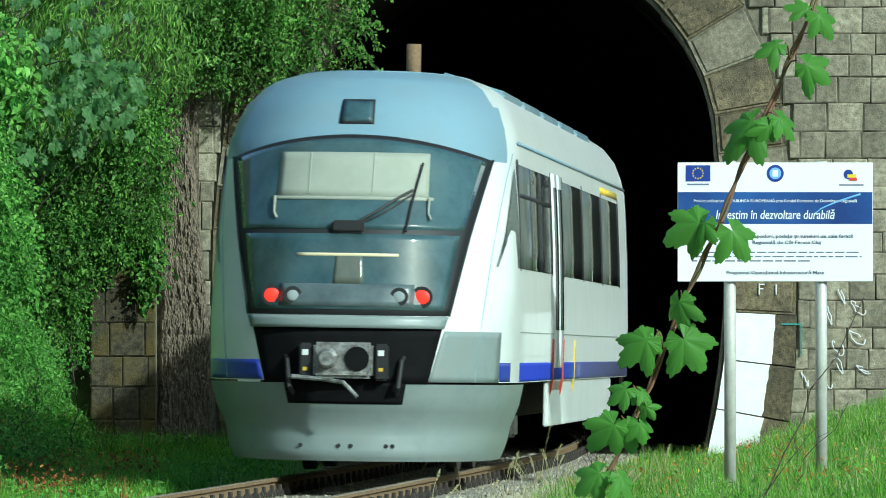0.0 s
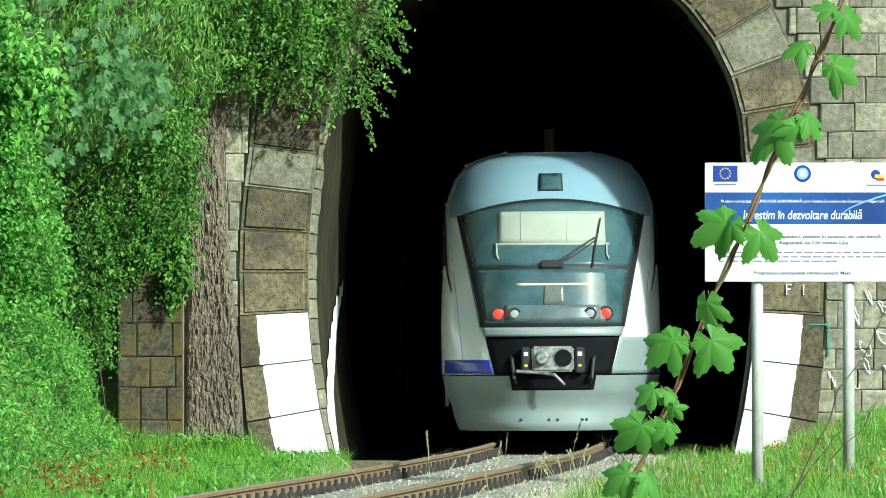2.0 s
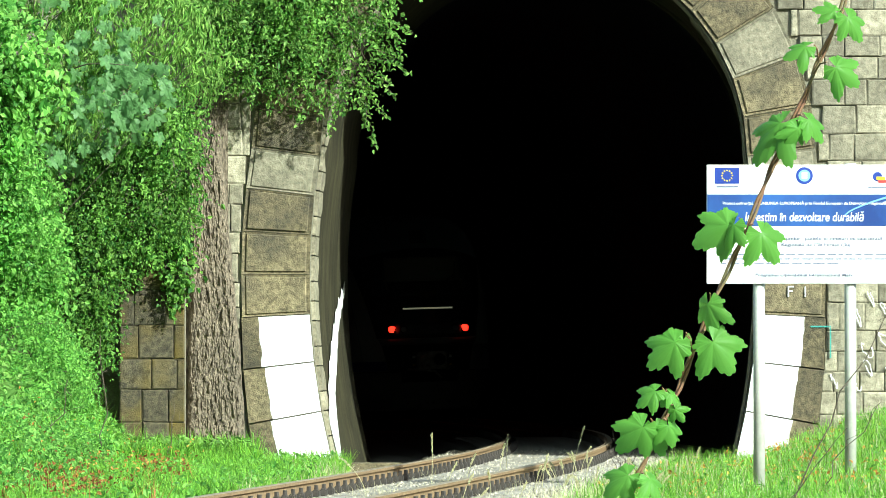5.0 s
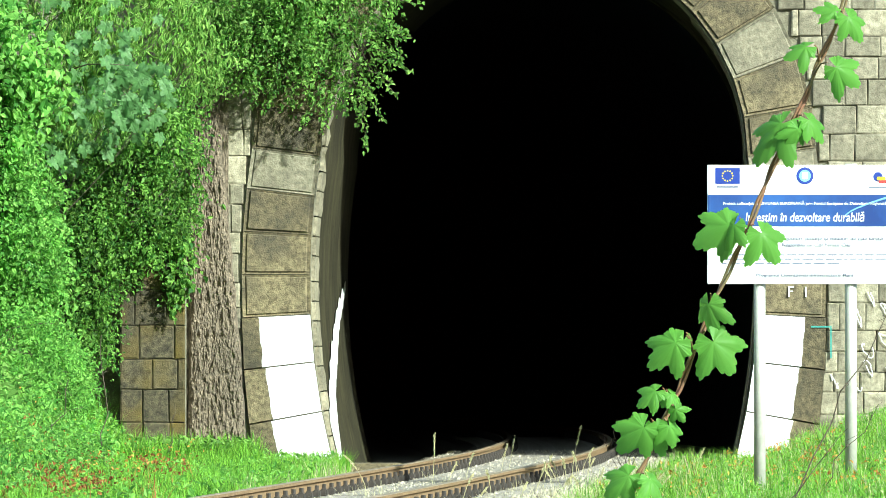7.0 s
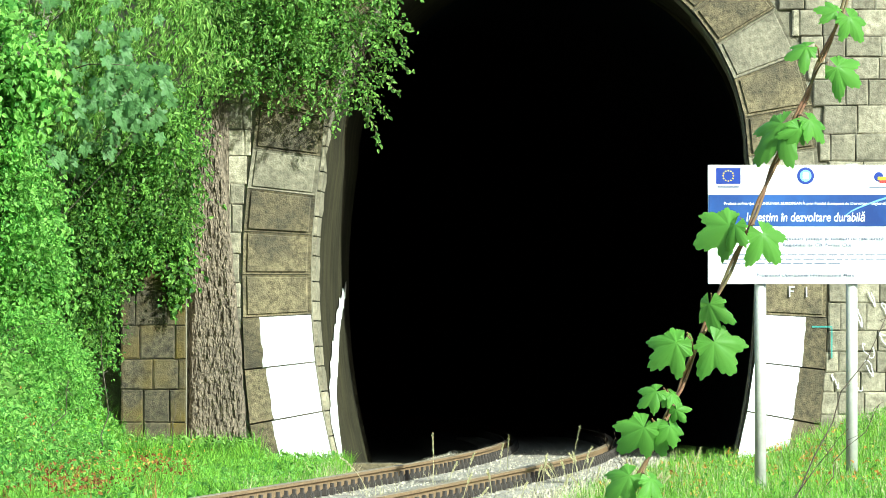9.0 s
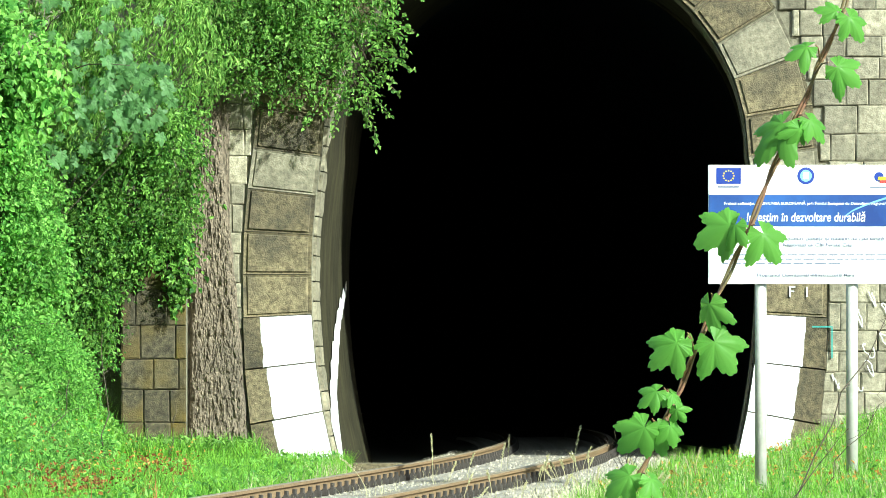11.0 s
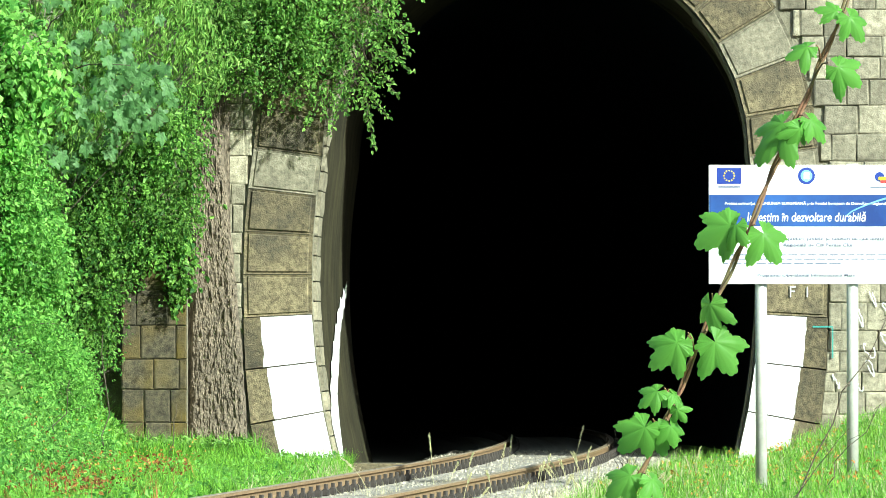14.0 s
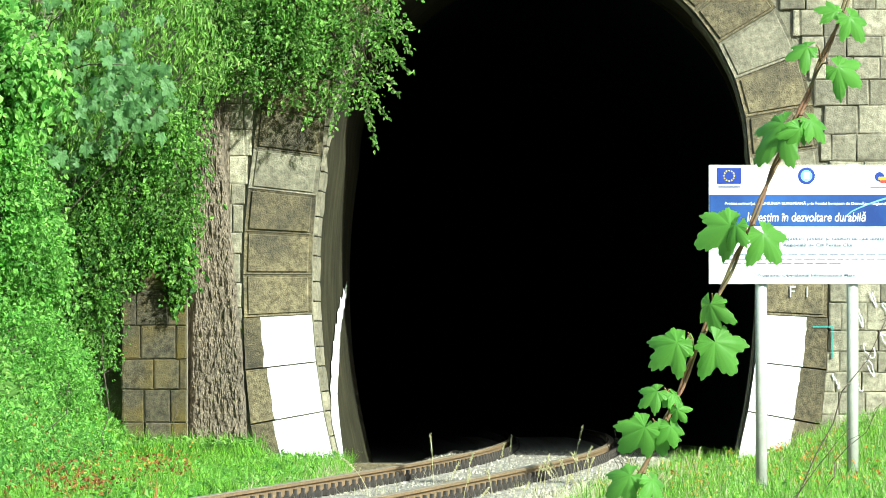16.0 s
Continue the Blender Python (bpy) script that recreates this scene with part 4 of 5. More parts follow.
            box(bm, s * 0.95 - 0.1, s * 0.95 + 0.1, y - 0.25, y + 0.25, 0.28, 0.58, 0.04)
            part("wheel", bm, IRON, car)
    for s in (-1, 1):
        part("bogie_frame", box(B(), s * 0.98 - 0.06, s * 0.98 + 0.06, 3.4, 6.3, 0.45, 0.62, 0.03), GRIME, car)
        part("sand_box", box(B(), s * 1.25 - 0.05, s * 1.25 + 0.05, 2.5, 3.1, 0.42, 0.9, 0.03), GREY, car)


rear_car = railcar(True)
nose_parts(rear_car)
tagged(rear_car, "white diesel railcar with blue band, red tail lamps glowing", "train")
front_car = railcar(False)
tagged(front_car, "white leading car of the railcar set, inside the tunnel", "train")


def motions():
    """The railcar set rolls away into the tunnel at a steady pace."""
    rear, lead = [], []
    for k in range(65):
        t = k * 0.25
        s = 60 + 12.4 * t
        a, b, c = line(s, float(np.interp(t, [0, 1, 2, 3.5, 4], [-0.02, 0.05, 0.10, 0.03, -0.06]))), line(s + 19), line(s + 40)
        lean = float(np.interp(t, [0, 1.5, 3.5], [0.9, 0.0, -1.7]))
        h = math.atan2(-(b.x - a.x), b.y - a.y) + float(np.interp(t, [0, 0.5, 1, 1.5], [0.0, 0.008, -0.003, 0]))
        m = Matrix.Translation(a) @ Matrix.Rotation(h, 4, "Z") @ Matrix.Rotation(radians(lean), 4, "Y")
        rear.append((t, m))
        j = m @ Vector((0, 20.9, 0))
        h2 = math.atan2(-(c.x - j.x), c.y - j.y)
        lead.append((t, Matrix.Translation(j) @ Matrix.Rotation(h2, 4, "Z") @ Matrix.Rotation(radians(lean), 4, "Y")))
    walk(rear_car, rear)
    walk(front_car, lead)
    sway()


# ---- plants
SWAY = []
LEAF_MID = leaf_mat("small leaves", (0.056, 0.160, 0.029), (0.316, 0.520, 0.127), 0.48, 0.5)
LEAF_DARK = leaf_mat("dark leaves", (0.034, 0.110, 0.021), (0.237, 0.430, 0.086), 0.42, 0.5)
LEAF_LIGHT = leaf_mat("light leaves", (0.07, 0.21, 0.035), (0.29, 0.55, 0.115), 0.42, 0.5)
LEAF_MAPLE = leaf_mat("maple leaves", (0.065, 0.155, 0.045), (0.19, 0.34, 0.125), 0.3)
LEAF_WILLOW = leaf_mat("slender leaves", (0.102, 0.240, 0.040), (0.328, 0.500, 0.127), 0.4)
LEAF_VINE = leaf_mat("vine leaves", (0.09, 0.26, 0.035), (0.19, 0.43, 0.075), 0.5, 0.42)
GRASS_M = leaf_mat("grass blades", (0.09, 0.27, 0.025), (0.30, 0.54, 0.07), 0.4, 0.5)
STRAW = leaf_mat("straw", (0.42, 0.40, 0.20), (0.66, 0.62, 0.40), 0.3, 0.6)
RUST_LEAF = leaf_mat("reddish seed heads", (0.18, 0.07, 0.025), (0.34, 0.16, 0.05), 0.3, 0.6)
YELLOW_PETAL = leaf_mat("yellow petals", (0.5, 0.42, 0.05), (0.7, 0.6, 0.12))
ORANGE_PETAL = leaf_mat("orange petals", (0.45, 0.18, 0.04), (0.65, 0.35, 0.08))
BARK = mat("bark", (0.11, 0.085, 0.06), (0.06, 0.047, 0.035), 20, 0.9, 0.5, 60)
STEM = mat("red-brown vine stem", (0.24, 0.10, 0.06), (0.12, 0.10, 0.04), 15, 0.6, 0.2, 60)


def blades(rng, pos, along, up, length, width, fold=0.25, droop=0.2):
    """Leaf blades as numpy arrays: each has a base, two pairs of edge points and a tip, folded on its midrib."""
    along = along / np.linalg.norm(along, axis=1, keepdims=True)
    side = np.cross(along, up)
    side /= np.linalg.norm(side, axis=1, keepdims=True) + 1e-9
    nrm = np.cross(side, along)
    L, W = length[:, None], width[:, None]
    lift = nrm * W * fold
    b = pos
    l1 = pos + along * L * 0.35 - side * W * 0.5 + lift
    l2 = pos + along * L * 0.72 - side * W * 0.38 + lift - nrm * L * droop * 0.4
    tip = pos + along * L - nrm * L * droop
    r2 = pos + along * L * 0.72 + side * W * 0.38 + lift - nrm * L * droop * 0.4
    r1 = pos + along * L * 0.35 + side * W * 0.5 + lift
    v = np.stack([b, l1, l2, tip, r2, r1], 1)
    n = len(pos)
    f = (np.array([(0, 3, 2, 1), (0, 5, 4, 3)])[None] + 6 * np.arange(n)[:, None, None]).reshape(-1, 4)
    return v.reshape(-1, 3), f


def leafy(lumps, rng, twigs_per_m2, leaves, size, aspect, droop_dir=-0.3, spread=0.16, shell_depth=0.35):
    """Leaves on twigs over the skin of rounded lumps (centre, radii)."""
    P, A = [], []
    for c, r, *thin in lumps:
        c, r = np.array(c), np.array(r)
        area = 4 * math.pi * ((r[0] * r[1]) ** 1.6 / 3 + (r[0] * r[2]) ** 1.6 / 3 + (r[1] * r[2]) ** 1.6 / 3) ** (1 / 1.6)
        n = max(4, int(area * twigs_per_m2 * (thin[0] if thin else 1)))
        d = rng.normal(size=(n, 3))
        d /= np.linalg.norm(d, axis=1, keepdims=True)
        k = 1 - shell_depth * rng.random((n, 1)) ** 1.5 + 0.12 * rng.normal(size=(n, 1))
        p = c + d * r * k
        out = d / r
        out /= np.linalg.norm(out, axis=1, keepdims=True)
        tw = out * 0.8 + rng.normal(size=(n, 3)) * 0.5 + np.array([0, -0.15, droop_dir])
        tw /= np.linalg.norm(tw, axis=1, keepdims=True)
        s = rng.uniform(-0.2, 1, (n, leaves, 1)) * spread * 1.6
        q = p[:, None] + tw[:, None] * s + rng.normal(size=(n, leaves, 3)) * spread * 0.28
        a = tw[:, None] * 0.5 + rng.normal(size=(n, leaves, 3)) * 0.7 + np.array([0, -0.1, droop_dir])
        P.append(q.reshape(-1, 3))
        A.append(a.reshape(-1, 3))
    P, A = np.concatenate(P), np.concatenate(A)
    up = np.array([0.45, -0.5, 0.65]) + rng.normal(size=P.shape) * 0.45
    L = size * np.clip(rng.lognormal(-0.08, 0.32, len(P)), 0.4, 1.9)
    return blades(rng, P, A, up, L, L * aspect)


def limb_path(a, b, rnd, sag=0.15, n=7):
    a, b = Vector(a), Vector(b)
    out = []
    for k in range(n):
        f = k / (n - 1)
        p = a.lerp(b, f) + Vector((rnd.uniform(-1, 1), rnd.uniform(-1, 1), 0)) * 0.07 * math.sin(math.pi * f)
        p.z += sag * math.sin(math.pi * f)
        out.append(p)
    return out


def shrub(name, label, category, root, lumps, mats, seed, twigs=60, leaves=9, size=0.08, aspect=0.55, droop=-0.3, spread=0.16, sprays=(), depth=0.35, trunk=0.06):
    ob = new(name)
    tagged(ob, label, category)
    rng, rnd = np.random.default_rng(seed), random.Random(seed)
    root = Vector(root)
    fork = root + Vector((0, 0, 0.35))
    bm = B()
    tube(bm, [root - Vector((0, 0, 0.3)), root, fork], trunk * 1.3, trunk, 8)
    part("trunk", bm, BARK, ob, smooth=True)
    for c, r, *thin in lumps:
        path = limb_path(fork, c, rnd)
        bm = B()
        tube(bm, path, trunk * 0.6, trunk * 0.2, 6)
        for k in range(7):
            e = Vector(c) + Vector([rnd.uniform(-0.9, 0.9) * q for q in r])
            tube(bm, limb_path(path[rnd.randint(3, 6)], e, rnd, 0.05, 5), trunk * 0.16, 0.004, 5)
        part("branch", bm, BARK, ob, smooth=True)
    v, f = leafy(lumps, rng, twigs, leaves, size, aspect, droop, spread, depth)
    V, F = [v], [f]
    if sprays:
        for a, b in sprays:
            pts = [p - Vector(a) for p in limb_path(a, b, rnd, 0.06, 9)]
            bm = B()
            tube(bm, pts, 0.008, 0.003, 5)
            twig = part("hanging_twig", bm, BARK, ob, m=Matrix.Translation(a))
            SWAY.append((twig, Matrix.Translation(a), 5.0, "Y"))
            n = int((Vector(b) - Vector(a)).length * 75)
            t = rng.random(n) ** 0.7
            arr = np.array([p[:] for p in pts])
            q = np.stack([np.interp(t * 8, range(9), arr[:, k]) for k in range(3)], 1) + rng.normal(size=(n, 3)) * 0.025
            al = (np.array(b) - np.array(a))[None] * 0.7 + rng.normal(size=(n, 3)) * 0.4
            L = size * rng.uniform(0.8, 1.4, n)
            v, f2 = blades(rng, q, al, np.array([0.2, -0.6, 0.7]) + rng.normal(size=(n, 3)) * 0.4, L, L * aspect)
            mesh_raw("leaves", v.tolist(), f2.tolist(), mats, twig)
    mesh_raw("crown", np.concatenate(V).tolist(), np.concatenate(F).tolist(), mats, ob)
    return ob


shrub("overhanging_bush", "small-leaved green bush hanging over the tunnel arch", "bush", (-3.2, 84.6, 8.3),
      [((-2.7, 83.3, 6.4), (1.3, 0.55, 0.9)), ((-2.5, 83.45, 5.5), (0.95, 0.4, 0.55), 0.6), ((-1.75, 83.5, 5.9), (0.85, 0.35, 0.7), 0.5), ((-1.2, 83.5, 6.1), (0.55, 0.3, 0.6), 0.45),
       ((-1.7, 83.65, 5.15), (0.5, 0.2, 0.4), 0.3), ((-1.1, 83.6, 5.35), (0.35, 0.25, 0.42), 0.4), ((-2.95, 83.5, 5.15), (0.5, 0.3, 0.3), 0.6), ((-1.15, 83.65, 4.85), (0.2, 0.15, 0.25), 0.5), ((-2.0, 83.7, 4.85), (0.8, 0.14, 0.3), 0.14)],
      LEAF_MID, 11, 120, 9, 0.054, 0.58, -0.35, 0.15,
      [((-0.95, 83.5, 5.75), (-0.36, 83.3, 5.62)), ((-0.9, 83.5, 6.0), (-0.28, 83.3, 6.05)), ((-0.95, 83.5, 5.4), (-0.42, 83.3, 5.05)), ((-1.0, 83.5, 5.1), (-0.58, 83.3, 4.75)),
       ((-1.1, 83.5, 4.9), (-0.9, 83.3, 4.05)), ((-1.1, 83.5, 5.0), (-0.75, 83.3, 4.42)), ((-1.6, 83.5, 4.95), (-1.85, 83.3, 4.35)), ((-0.95, 83.5, 5.9), (-0.45, 83.3, 5.3)), ((-2.2, 83.5, 5.2), (-2.15, 83.3, 4.7)),
       ((-0.9, 83.5, 6.2), (-0.35, 83.3, 6.35)), ((-2.6, 83.5, 5.1), (-2.5, 83.35, 4.7)), ((-3.1, 83.5, 5.0), (-3.2, 83.35, 4.3)), ((-2.3, 83.5, 5.0), (-2.35, 83.4, 4.5)),
       ((-1.9, 83.5, 5.0), (-1.6, 83.4, 4.45)), ((-1.4, 83.55, 5.1), (-1.3, 83.4, 4.5)), ((-1.3, 83.5, 5.0), (-1.5, 83.4, 4.2)), ((-2.0, 83.5, 5.1), (-1.95, 83.4, 4.6)),
       ((-1.05, 83.5, 5.6), (-0.5, 83.3, 5.55)), ((-1.0, 83.5, 5.2), (-0.6, 83.3, 5.2)), ((-1.05, 83.5, 4.95), (-1.0, 83.35, 4.3))])
shrub("hedge_shrub", "dense dark green shrub against the tunnel wall", "bush", (-5.0, 83.2, 1.2),
      [((-4.4, 82.4, 4.5), (1.0, 0.7, 0.75)), ((-3.75, 82.8, 4.0), (0.55, 0.45, 0.75)), ((-4.1, 82.7, 3.3), (0.7, 0.5, 0.8)), ((-4.7, 82.6, 2.6), (0.5, 0.5, 0.8)),
       ((-3.75, 83.2, 3.2), (0.34, 0.3, 0.4)), ((-5.3, 82.6, 3.4), (0.9, 0.7, 1.2)), ((-5.2, 82.6, 2.0), (0.6, 0.6, 0.8)), ((-4.75, 82.8, 1.5), (0.3, 0.35, 0.5))],
      LEAF_DARK, 12, 105, 9, 0.055, 0.6, -0.4, 0.15)
shrub("ivy", "glossy ivy hanging over the stone abutment", "ivy", (-4.1, 83.6, 2.65),
      [((-3.8, 83.3, 2.75), (0.4, 0.25, 0.2)), ((-3.55, 83.2, 2.4), (0.16, 0.12, 0.36)), ((-3.62, 83.2, 2.05), (0.1, 0.08, 0.22), 0.7), ((-4.15, 83.2, 2.6), (0.16, 0.12, 0.3), 0.7)],
      LEAF_DARK, 13, 130, 7, 0.062, 0.85, -0.7, 0.1, trunk=0.02)
shrub("slender_leaved_tree", "young tree with drooping slender light leaves", "tree", (-5.6, 80.0, 1.6),
      [((-4.3, 79.5, 6.5), (0.9, 0.7, 0.55)), ((-3.45, 79.6, 5.6), (0.42, 0.4, 0.5)), ((-3.1, 79.7, 5.1), (0.3, 0.3, 0.4), 0.6), ((-4.4, 79.3, 5.5), (0.6, 0.5, 0.5)), ((-5.2, 79.3, 6.0), (0.9, 0.7, 0.7)), ((-4.9, 79.2, 4.7), (0.5, 0.5, 0.6))],
      LEAF_WILLOW, 14, 60, 9, 0.095, 0.22, -0.9, 0.17, trunk=0.012)
shrub("broad_leaved_shrub", "broad-leaved light green shrub high on the bank", "bush", (-6.4, 77.4, 2.2),
      [((-6.1, 77.6, 5.3), (0.8, 0.7, 0.6)), ((-5.5, 77.4, 4.9), (0.6, 0.5, 0.4)), ((-5.9, 77.3, 4.3), (0.7, 0.6, 0.5)), ((-5.1, 77.5, 4.5), (0.35, 0.35, 0.3), 0.6)],
      LEAF_LIGHT, 17, 62, 7, 0.10, 0.72, -0.5, 0.22, depth=0.6)
shrub("light_green_shrub", "small-leaved light green shrub on the bank", "bush", (-6.3, 77.6, 1.9),
      [((-5.7, 77.4, 3.7), (0.6, 0.6, 0.6)), ((-5.9, 77.2, 3.0), (0.9, 0.7, 0.8)), ((-5.35, 77.6, 2.3), (0.6, 0.6, 0.7)), ((-6.3, 77.2, 1.9), (0.8, 0.7, 0.7)), ((-5.3, 78.2, 3.1), (0.4, 0.4, 0.6))],
      LEAF_LIGHT, 15, 110, 9, 0.062, 0.65, -0.4, 0.17)
shrub("bank_bramble", "low pale green bramble covering the slope", "bramble", (-5.6, 76.5, 1.0),
      [((-5.3, 77.0, 1.35), (0.55, 0.8, 0.5)), ((-4.95, 78.5, 1.0), (0.35, 0.8, 0.5)), ((-5.6, 76.0, 0.9), (0.6, 0.7, 0.5)), ((-4.9, 80.5, 0.8), (0.3, 0.8, 0.45))],
      LEAF_LIGHT, 16, 150, 8, 0.05, 0.5, -0.1, 0.13)


# sycamore-like leaves, lobed, on a bough
def lobed_leaf(rng_seed, size, lobes=5, depth=0.42, sag=0.25, fold=0.18):
    """Verts and faces of one lobed leaf: base at the origin, tip towards +x, face to +z."""
    rnd = random.Random(rng_seed)
    n = 56
    rim = []
    fan = ((0.0, 1.0), (1.0, 0.86), (-1.0, 0.86), (1.95, 0.66), (-1.95, 0.66)) if lobes == 5 else ((0.0, 1.0), (1.2, 0.86), (-1.2, 0.86), (2.3, 0.4), (-2.3, 0.4))
    for k in range(n + 1):
        a = -2.6 + 5.2 * k / n
        r = 0.5 - 0.35 * depth
        for c, h in fan:
            d = abs(a - c) / (0.66 if lobes == 5 else 0.74)
            if d < 1:
                r = max(r, h * (1 - d ** 1.9) ** (0.45 + 0.6 * depth) + 0.05 * max(0.0, 1 - 5 * d))
        r *= (1.0 - 0.03 * abs(a)) * (1 + 0.035 * (-1) ** k) * (1 + rnd.uniform(-0.03, 0.03))
        x, y = 0.38 + 0.62 * r * math.cos(a), 0.66 * r * math.sin(a)
        rim.append((x, y))
    verts = [(0.0, 0.0, 0.0), (0.38, 0, 0.0)]

    def bend(x, y):
        return -sag * x * x + fold * abs(y) - 0.35 * y * y + 0.03 * math.sin(9 * y + rnd.random() * 0.2)
    mid = []
    for x, y in rim:
        mx, my = 0.38 + (x - 0.38) * 0.55, y * 0.55
        verts.append((mx, my, bend(mx, my)))
    for x, y in rim:
        verts.append((x, y, bend(x, y)))
    verts[1] = (0.38, 0, bend(0.38, 0))
    faces = []
    m = n + 1
    for k in range(n):
        faces.append((1, 2 + k, 3 + k))
        faces.append((2 + k, 2 + m + k, 3 + m + k, 3 + k))
    faces.append((0, 1, 2 + n))
    faces.append((0, 2, 1))
    return [tuple(size * c for c in v) for v in verts], faces


def leaf_pose(p, tip_angle, tilt, roll):
    """Leaf at p with its tip turned by tip_angle in the upright plane across the view, leaning back by tilt."""
    a = radians(tip_angle)
    along = Vector((math.cos(a), -0.25, math.sin(a))).normalized()
    nrm = Vector((math.sin(radians(roll)), -math.cos(radians(tilt)), math.sin(radians(tilt))))
    side = nrm.cross(along).normalized()
    nrm = along.cross(side).normalized()
    return Matrix.Translation(p) @ Matrix((along, side, nrm)).transposed().to_4x4()


maple = new("sycamore_bough")
tagged(maple, "bough of lobed blue-green leaves on the bank", "tree")
rnd = random.Random(21)
bm = B()
tube(bm, limb_path((-5.9, 79.2, 1.3), (-5.4, 78.9, 4.6), rnd), 0.04, 0.025, 7)
tube(bm, limb_path((-5.4, 78.9, 4.6), (-3.95, 78.0, 4.9), rnd), 0.014, 0.004, 6)
tube(bm, limb_path((-5.4, 78.9, 4.6), (-4.7, 78.0, 5.7), rnd), 0.014, 0.004, 6)
part("trunk", bm, BARK, maple, smooth=True)
kinds = []
for k in range(4):
    v, f = lobed_leaf(k, 1.0, 5, 0.42, 0.3)
    me = bpy.data.meshes.new("leaf")
    me.from_pydata(v, [], f)
    me.materials.append(LEAF_MAPLE)
    kinds.append(me)
for k in range(190):
    c = rnd.choice(((-4.06, 77.9, 5.1, 0.3), (-3.92, 77.9, 4.68, 0.3), (-4.03, 77.9, 4.38, 0.22), (-4.39, 77.8, 4.95, 0.3), (-4.7, 77.9, 5.6, 0.35), (-4.81, 77.9, 3.95, 0.26), (-4.46, 77.9, 4.46, 0.25)))
    p = (c[0] + rnd.gauss(0, 0.75) * c[3], c[1] + rnd.uniform(0, 2.2), c[2] + rnd.gauss(0, 0.75) * c[3])
    ob = new("leaf", kinds[k % 4])
    ob.parent = maple
    ob.matrix_basis = leaf_pose(p, rnd.uniform(-150, -30), rnd.uniform(5, 65), rnd.uniform(-45, 45)) @ Matrix.Scale(rnd.uniform(0.13, 0.25), 4)


# the climbing vine close to the camera
def vine_leaf(length, seed):
    """A hop-like leaf: three broad toothed lobes and two small ones at the base, hanging over its midrib; tip towards +x."""
    rnd = random.Random(seed)
    lobes = ((0.0, 1.0, 0.74), (0.98 + rnd.uniform(-0.1, 0.1), rnd.uniform(0.78, 0.92), 0.74), (-0.98 + rnd.uniform(-0.1, 0.1), rnd.uniform(0.78, 0.92), 0.74),
             (2.05, 0.52, 0.8), (-2.05, 0.52, 0.8))
    n, rings = 84, (0.3, 0.6, 0.84, 1.0)
    sag, fold = rnd.uniform(0.45, 1.0), rnd.uniform(0.4, 1.0)
    curl = [rnd.uniform(0.15, 0.75) for _ in lobes]
    rim = []
    for k in range(n + 1):
        a = -2.85 + 5.7 * k / n
        r, drop = 0.48, 0.0
        for (c, h, w), cu in zip(lobes, curl):
            d = abs(a - c) / w
            if d < 1:
                q = h * (1 - d ** 1.6) ** 0.66 + 0.05 * max(0.0, 1 - 4 * d)
                if q > r:
                    r, drop = q, cu * q
        if k % 3 == 0:
            r *= 0.93
        rim.append((a, r * (1 + rnd.uniform(-0.02, 0.02)), drop))
    foot = 0.30
    verts = [(foot, 0.0, 0.0), (0.0, 0.0, 0.02)]
    for f in rings:
        for a, r, drop in rim:
            x, y = foot + 0.72 * f * r * math.cos(a), 0.82 * f * r * math.sin(a)
            vein = 0.02 * math.cos(a * 6.4) * f
            verts.append((x, y, vein - sag * max(0.0, x) ** 2 * 0.6 - fold * y * y - 0.25 * drop * f ** 3))
    m = n + 1
    faces = [(0, 2 + k, 3 + k) for k in range(n)]
    for j in range(len(rings) - 1):
        o = 2 + j * m
        faces += [(o + k, o + m + k, o + m + k + 1, o + k + 1) for k in range(n)]
    return [tuple(length * c for c in v) for v in verts], faces


